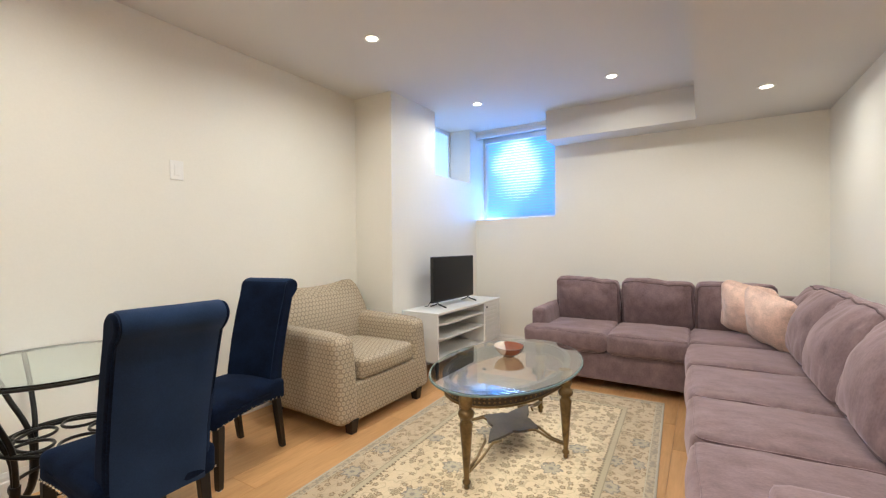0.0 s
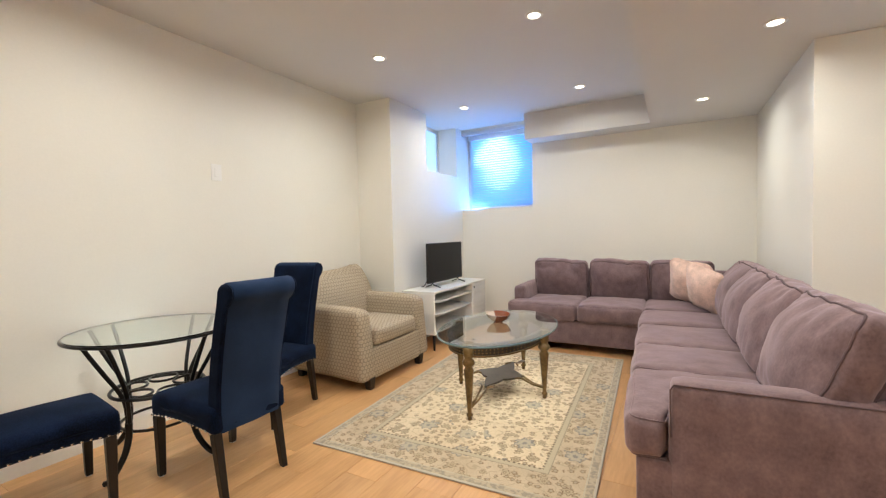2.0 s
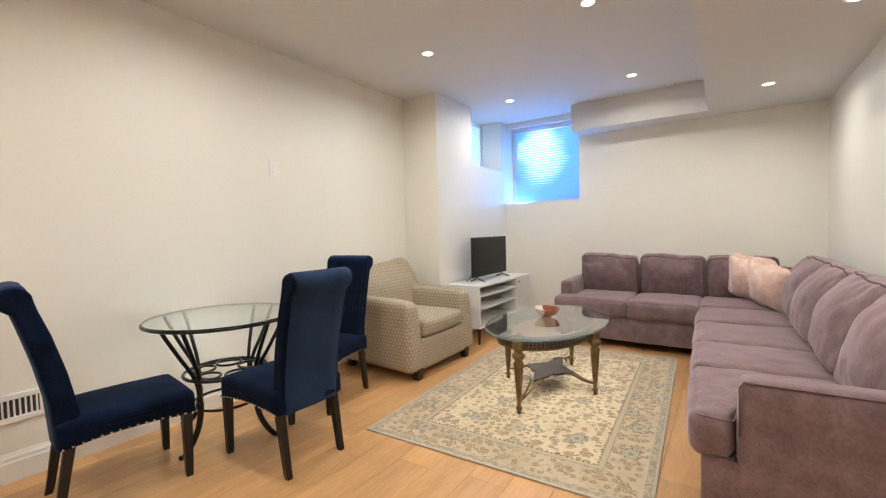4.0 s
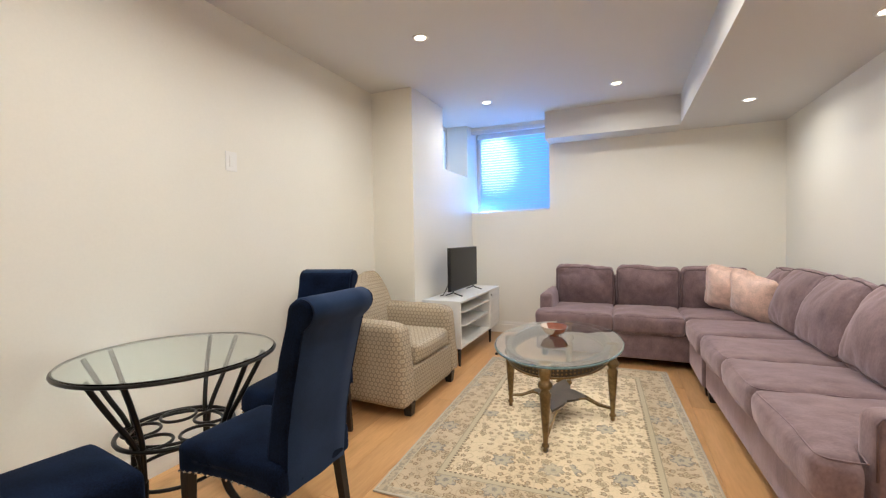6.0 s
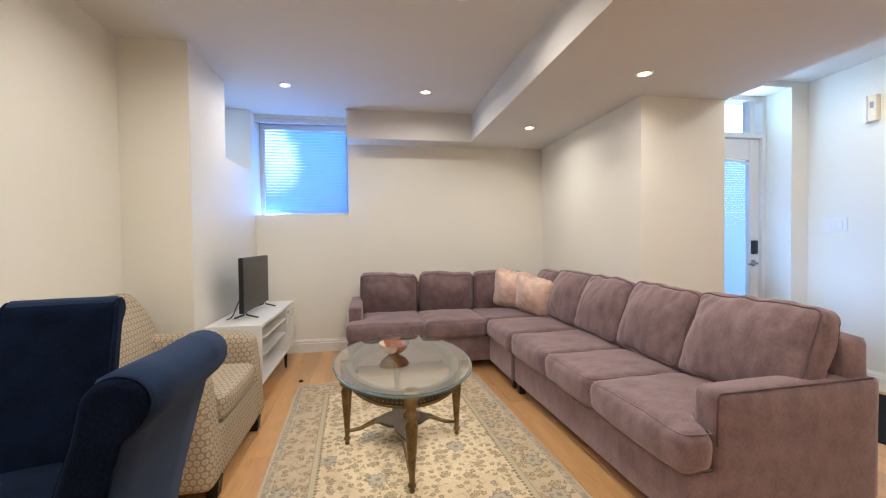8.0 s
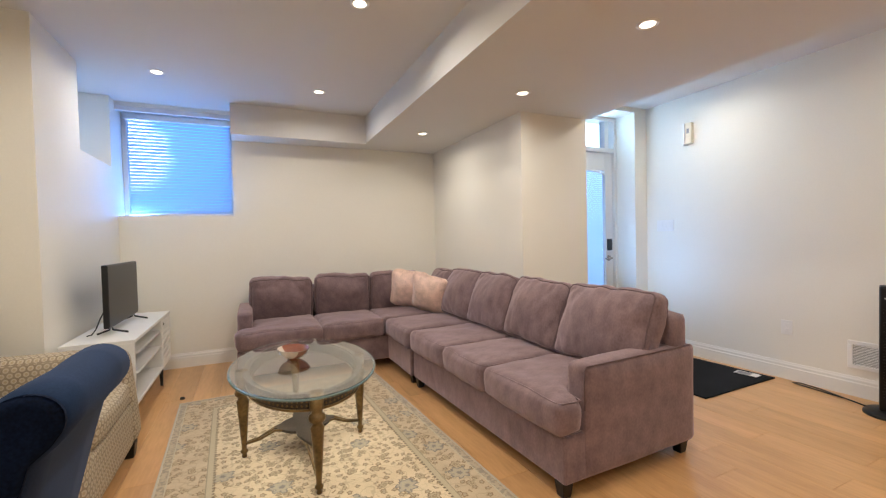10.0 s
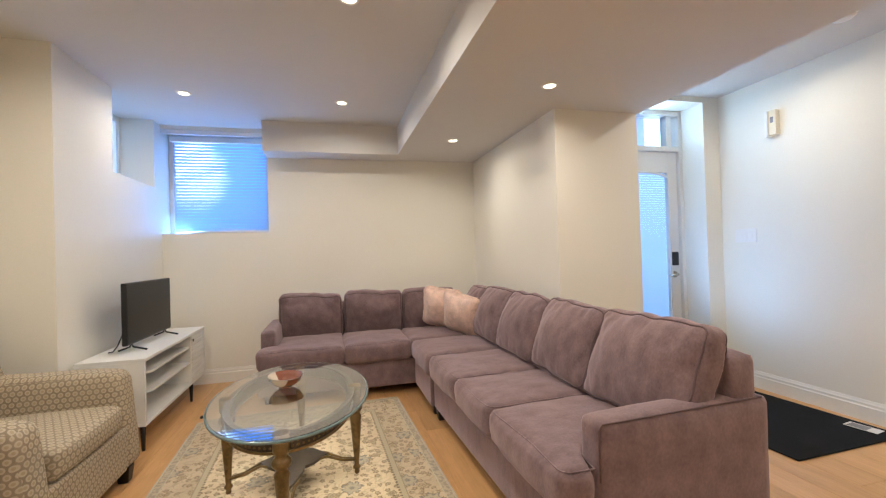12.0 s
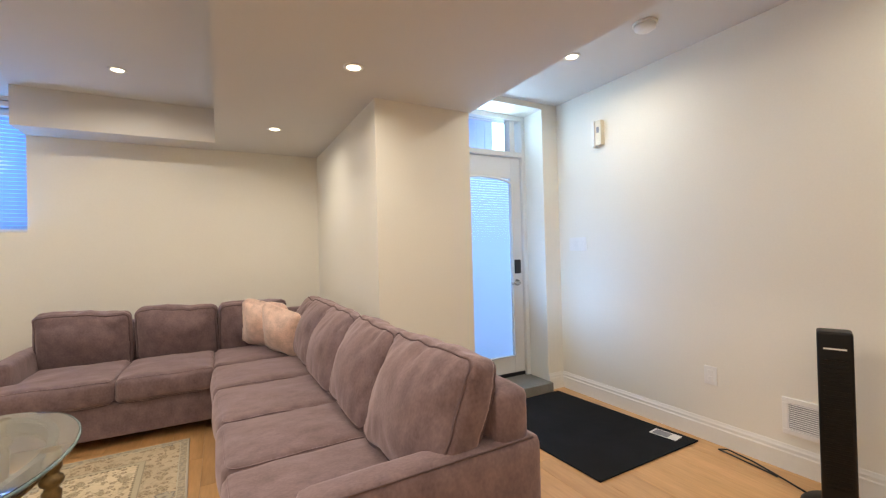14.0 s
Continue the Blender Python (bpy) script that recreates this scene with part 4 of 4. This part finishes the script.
def dining_chair(m, label):
    c = thing("dining_chair", m, label, "dining chair", "dining chairs")

    def seat_shape(o):
        k = (o.y + .265) / .53
        o.x *= .93 + .07 * k
        if o.z > 0:
            o.z += .020 * (1 - (o.x / .22) ** 2) * (1 - (o.y / .275) ** 2)
        else:
            o.z += .024 * (1 - (o.y / .265) ** 2)
        return o

    part("seat", moved(soft(.212, .252, .062, .028, .003, 5, .002, 12, seat_shape), pose(0, .032, .355)), NAVY, c, smooth=True)
    # back: side profile swept across the width
    prof = [(-.150, .300), (-.162, .45), (-.185, .62), (-.212, .78), (-.235, .885), (-.240, .925)]
    for k in range(19):
        a = radians(10 + 190 * k / 18)
        prof.append((-.292 + .052 * math.cos(a), .935 + .048 * math.sin(a)))
    prof += [(-.330, .900), (-.305, .875), (-.292, .80), (-.268, .65), (-.248, .50), (-.236, .300)]
    prof = [(y + .022 - .040 * max(0, (z - .42) / .53) ** 1.6, .385 + (z - .385) * 1.0) for y, z in prof]
    bm = bmesh.new()
    xs = (-.180, -.173, -.158, -.09, 0, .09, .158, .173, .180)
    rows = []
    cy = sum(p[0] for p in prof) / len(prof)
    for x in xs:
        inset = .985 if abs(x) > .177 else 1.0
        rows.append([bm.verts.new((x * (.94 + .06 * (z - .300) / .68), cy + (y - cy) * inset + (-.006 if abs(x) < .05 else 0), z)) for y, z in prof])
    n = len(prof)
    for A, B in zip(rows, rows[1:]):
        for k in range(n):
            bm.faces.new((A[k], A[(k + 1) % n], B[(k + 1) % n], B[k]))
    bm.faces.new(rows[0][::-1])
    bm.faces.new(rows[-1])
    bmesh.ops.recalc_face_normals(bm, faces=bm.faces[:])
    es = [e for e in bm.edges if len(e.link_faces) == 2 and e.calc_face_angle(0) > 1.0]
    bmesh.ops.bevel(bm, geom=es, offset=.013, segments=4, affect='EDGES', profile=.5)
    back = part("backrest", bm, NAVY, c, "rolled-top navy velvet back", True)
    # panel over roll and outer back carries the velvet's sheen as lighter colour
    line = [Vector((0, y, z)) for y, z in prof[9:]]
    bm = bmesh.new()
    grid = []
    for sx in (-.164, -.158, -.09, 0, .09, .158, .164):
        col = []
        for k, p in enumerate(line):
            d = (line[min(k + 1, len(line) - 1)] - line[max(k - 1, 0)]).normalized()
            lift = .0055 if abs(sx) < .16 and k > 0 else -.002
            col.append(bm.verts.new((sx * (.94 + .06 * (p.z - .300) / .68), p.y - (.006 if abs(sx) < .05 else 0) + (d.z * lift if k < len(line) - 2 else -lift), p.z - (d.y * lift if k < len(line) - 2 else 0))))
        grid.append(col)
    for A, B in zip(grid, grid[1:]):
        for k in range(len(line) - 1):
            bm.faces.new((A[k], B[k], B[k + 1], A[k + 1]))
    bmesh.ops.recalc_face_normals(bm, faces=bm.faces[:])
    part("back_panel", bm, NAVY_SHEEN, back, "smooth outer back, the velvet's lighter sheen put into its colour", True)
    spots = []
    for k in range(16):
        u = -.20 + .465 * k / 15
        arch = .024 * (1 - ((u - .032) / .262) ** 2)
        for s in (-1, 1):
            spots.append((s * (.212 * (.93 + .07 * (u + .225) / .53) + .001), u, .308 + arch))
    for k in range(13):
        spots.append((-.190 + .38 * k / 12, .2855, .308 + .006 * (1 - ((k - 6) / 6) ** 2)))
    for p in spots:
        o = new("nailhead", NAIL)
        o.parent = c
        o.location = p
    for s in (-1, 1):
        part("leg", moved(taper_leg(.030, .042, 0.004, .312), pose(s * .190, .243, 0)), ESPRESSO, c)
        part("felt_pad", moved(lathe([(.013, 0), (.014, .005)], 12), pose(s * .190, .243, 0)), PAPER, c, "white felt pad under the leg")
        bm = taper_leg(.030, .040, 0, .34)
        for v in bm.verts:
            v.co.y -= .055 * (1 - v.co.z / .34) ** 2
        part("leg", moved(bm, pose(s * .160, -.176, 0)), ESPRESSO, c)
    return c


dining_chair(pose(-1.605, .965, 0, 0, 0, 89), "navy velvet dining chair with rolled back, drawn up to the table")
dining_chair(pose(-1.985, 1.570, 0, 0, 0, 192), "navy velvet dining chair beside the beige armchair")
dining_chair(pose(-2.040, .345, 0, 0, 0, -8), "navy velvet dining chair standing near the wall vent")

# ---- entry things ----
matt = tagged(link_mesh("door_mat", slab([(1.965, 1.89), (2.865, 1.905), (2.80, 3.085), (1.93, 3.07)], .001, .011, .003), BLACK_MAT), "large black ribbed door mat on the plank floor", "door mat")
card = thing("leaflet", pose(2.765, 2.06, .012, 0, 0, 8), "folded white leaflet lying on the black mat", "leaflet")
part("sheet", box(-.045, .045, -.085, .085, 0, .002), PAPER, card)
part("print", box(-.04, .035, -.03, .07, .002, .0028), PAPER_DARK, card, "grey printed block")

fan = thing("tower_fan", pose(2.715, 1.17, 0, 0, 0, -70), "slim black tower fan standing on the floor", "fan")
part("base", lathe([(.14, 0), (.14, .012), (.125, .026), (.05, .035)], 36), FAN_BLACK, fan, smooth=True)
part("column", box(-.062, .062, -.062, .055, .035, .835, .012, 3), FAN_BLACK, fan, smooth=True)
for k in range(30):
    part("grille_slat", box(-.045, .045, -.066, -.060, .12 + k * .020, .128 + k * .020), FAN_BLACK, fan)
part("control_panel", box(-.04, .04, -.0645, -.060, .755, .762), PAPER, fan, "thin pale strip")
tagged(link_mesh("fan_cable", tube([(2.74, 1.28, .006), (2.80, 1.42, .006), (2.87, 1.60, .006), (2.90, 1.75, .006), (2.86, 1.78, .006), (2.84, 1.66, .006), (2.80, 1.45, .007)], .0045, False, 6), BLACK_PLASTIC, True), "black power cable lying along the baseboard", "cable")


def plate(name, m, w, h, label, category, rockers=0, sockets=0, mat=None):
    """A wall plate; it looks towards -y before m."""
    t = thing(name, m, label, category)
    part("cover_plate", box(-w / 2, w / 2, -.006, 0, -h / 2, h / 2, .002), mat or PLASTIC_WHITE, t)
    for k in range(rockers):
        x = (k - (rockers - 1) / 2) * .046
        part("rocker", box(x - .016, x + .016, -.010, -.005, -.033, .033, .002), PLASTIC_WHITE, t)
    for k in range(sockets):
        part("socket", box(-.017, .017, -.0085, -.005, (k - .5) * .042 - .015, (k - .5) * .042 + .015, .003), PLASTIC_WHITE, t)
    return t


plate("light_switch", pose(XL, 1.562, 1.66, 0, 0, 90), .078, .118, "white wall switch plate on the cream wall", "switch", 1)
plate("light_switch", pose(XR, 2.94, 1.285, 0, 0, -90), .19, .115, "white triple switch plate beside the entrance", "switch", 3)
plate("wall_outlet", pose(XR, 1.86, .42, 0, 0, -90), .078, .115, "white power outlet above the baseboard", "outlet", 0, 2)


def register(m, w, h, label, fins, vertical, duct=None):
    t = thing("wall_vent", m, label, "vent", "wall vents")
    bm = bmesh.new()
    b = .028
    box(-w / 2, w / 2, -.010, 0, h / 2 - b, h / 2, .002, 1, bm)
    box(-w / 2, w / 2, -.010, 0, -h / 2, -h / 2 + b, .002, 1, bm)
    box(-w / 2, -w / 2 + b, -.010, 0, -h / 2 + b, h / 2 - b, .002, 1, bm)
    box(w / 2 - b, w / 2, -.010, 0, -h / 2 + b, h / 2 - b, .002, 1, bm)
    part("frame", bm, PLASTIC_WHITE, t)
    part("backing", box(-w / 2 + b, w / 2 - b, -.002, -.0005, -h / 2 + b, h / 2 - b), duct or VENT_DARK, t, "duct behind the fins")
    for k in range(fins):
        u = (k + .5) / fins - .5
        if vertical:
            x = u * (w - 2 * b)
            part("fin", box(x - .0035, x + .0035, -.009, -.002, -h / 2 + b, h / 2 - b), PLASTIC_WHITE, t)
        else:
            z = u * (h - 2 * b)
            part("fin", moved(box(-w / 2 + b, w / 2 - b, -.005, .0045, -.002, .002), pose(0, -.0055, z, -35, 0, 0)), PLASTIC_WHITE, t)
    return t


register(pose(XL, .045, .355, 0, 0, 90), .34, .14, "white wall vent with vertical fins near the floor", 14, True)
register(pose(XL, 2.09, .40, 0, 0, 90), .30, .15, "white wall vent behind the dining chair", 10, False, VENT_GREY)
register(pose(XR, 1.335, .30, 0, 0, -90), .29, .20, "white louvred wall vent above the baseboard", 13, False, VENT_GREY)

chime = thing("door_chime", pose(XR, 2.655, 2.17, 0, 0, -90), "ivory door chime box high on the white wall", "door chime")
part("housing", box(-.030, .030, -.045, 0, -.10, .10, .006, 2), IVORY, chime)
part("side_panel", box(-.052, -.028, -.055, 0, -.11, .10, .004), PLASTIC_WHITE, chime)
part("speaker_slot", box(-.012, .012, -.0465, -.044, .0, .045), PAPER_DARK, chime)

# small dark object of unknown use; its turned shape is made up
tagged(link_mesh("small_dark_scrap", moved(lathe([(.001, 0), (.016, 0), (.020, .006), (.014, .016), (.001, .020)], 14, cap=False), pose(-1.50, 3.76, 0)), ESPRESSO, True), "small dark object lying by the rug corner", "door stop")

# ---- floor planks ----
pw, pl = .19, 1.25
PLANKS = {}


def plank_mesh(w, length):
    key = (round(w, 3), round(length, 3))
    if key not in PLANKS:
        me = bpy.data.meshes.new("plank")
        b = box(0, key[0] - .0010, 0, key[1] - .0010, -.012, 0, .0008, 1)
        b.to_mesh(me)
        b.free()
        me.materials.append(OAK)
        PLANKS[key] = me
    return PLANKS[key]


rnd = random.Random(5)
x = XL - .05
while x < XR + .03:
    w = min(pw, XR + .03 - x)
    end = YF + .03 if x < XCOL else 2.95 if x + pw < XCOL2 else YENT + .35
    y = YB - rnd.uniform(0, pl)
    while y < end:
        a, b = max(y, YB - .03), min(y + pl, end)
        if b - a > .02 and w > .01:
            o = new("plank", plank_mesh(w, b - a))
            o.location = (x, a, 0)
            o.parent = floor
        y += pl
    x += pw
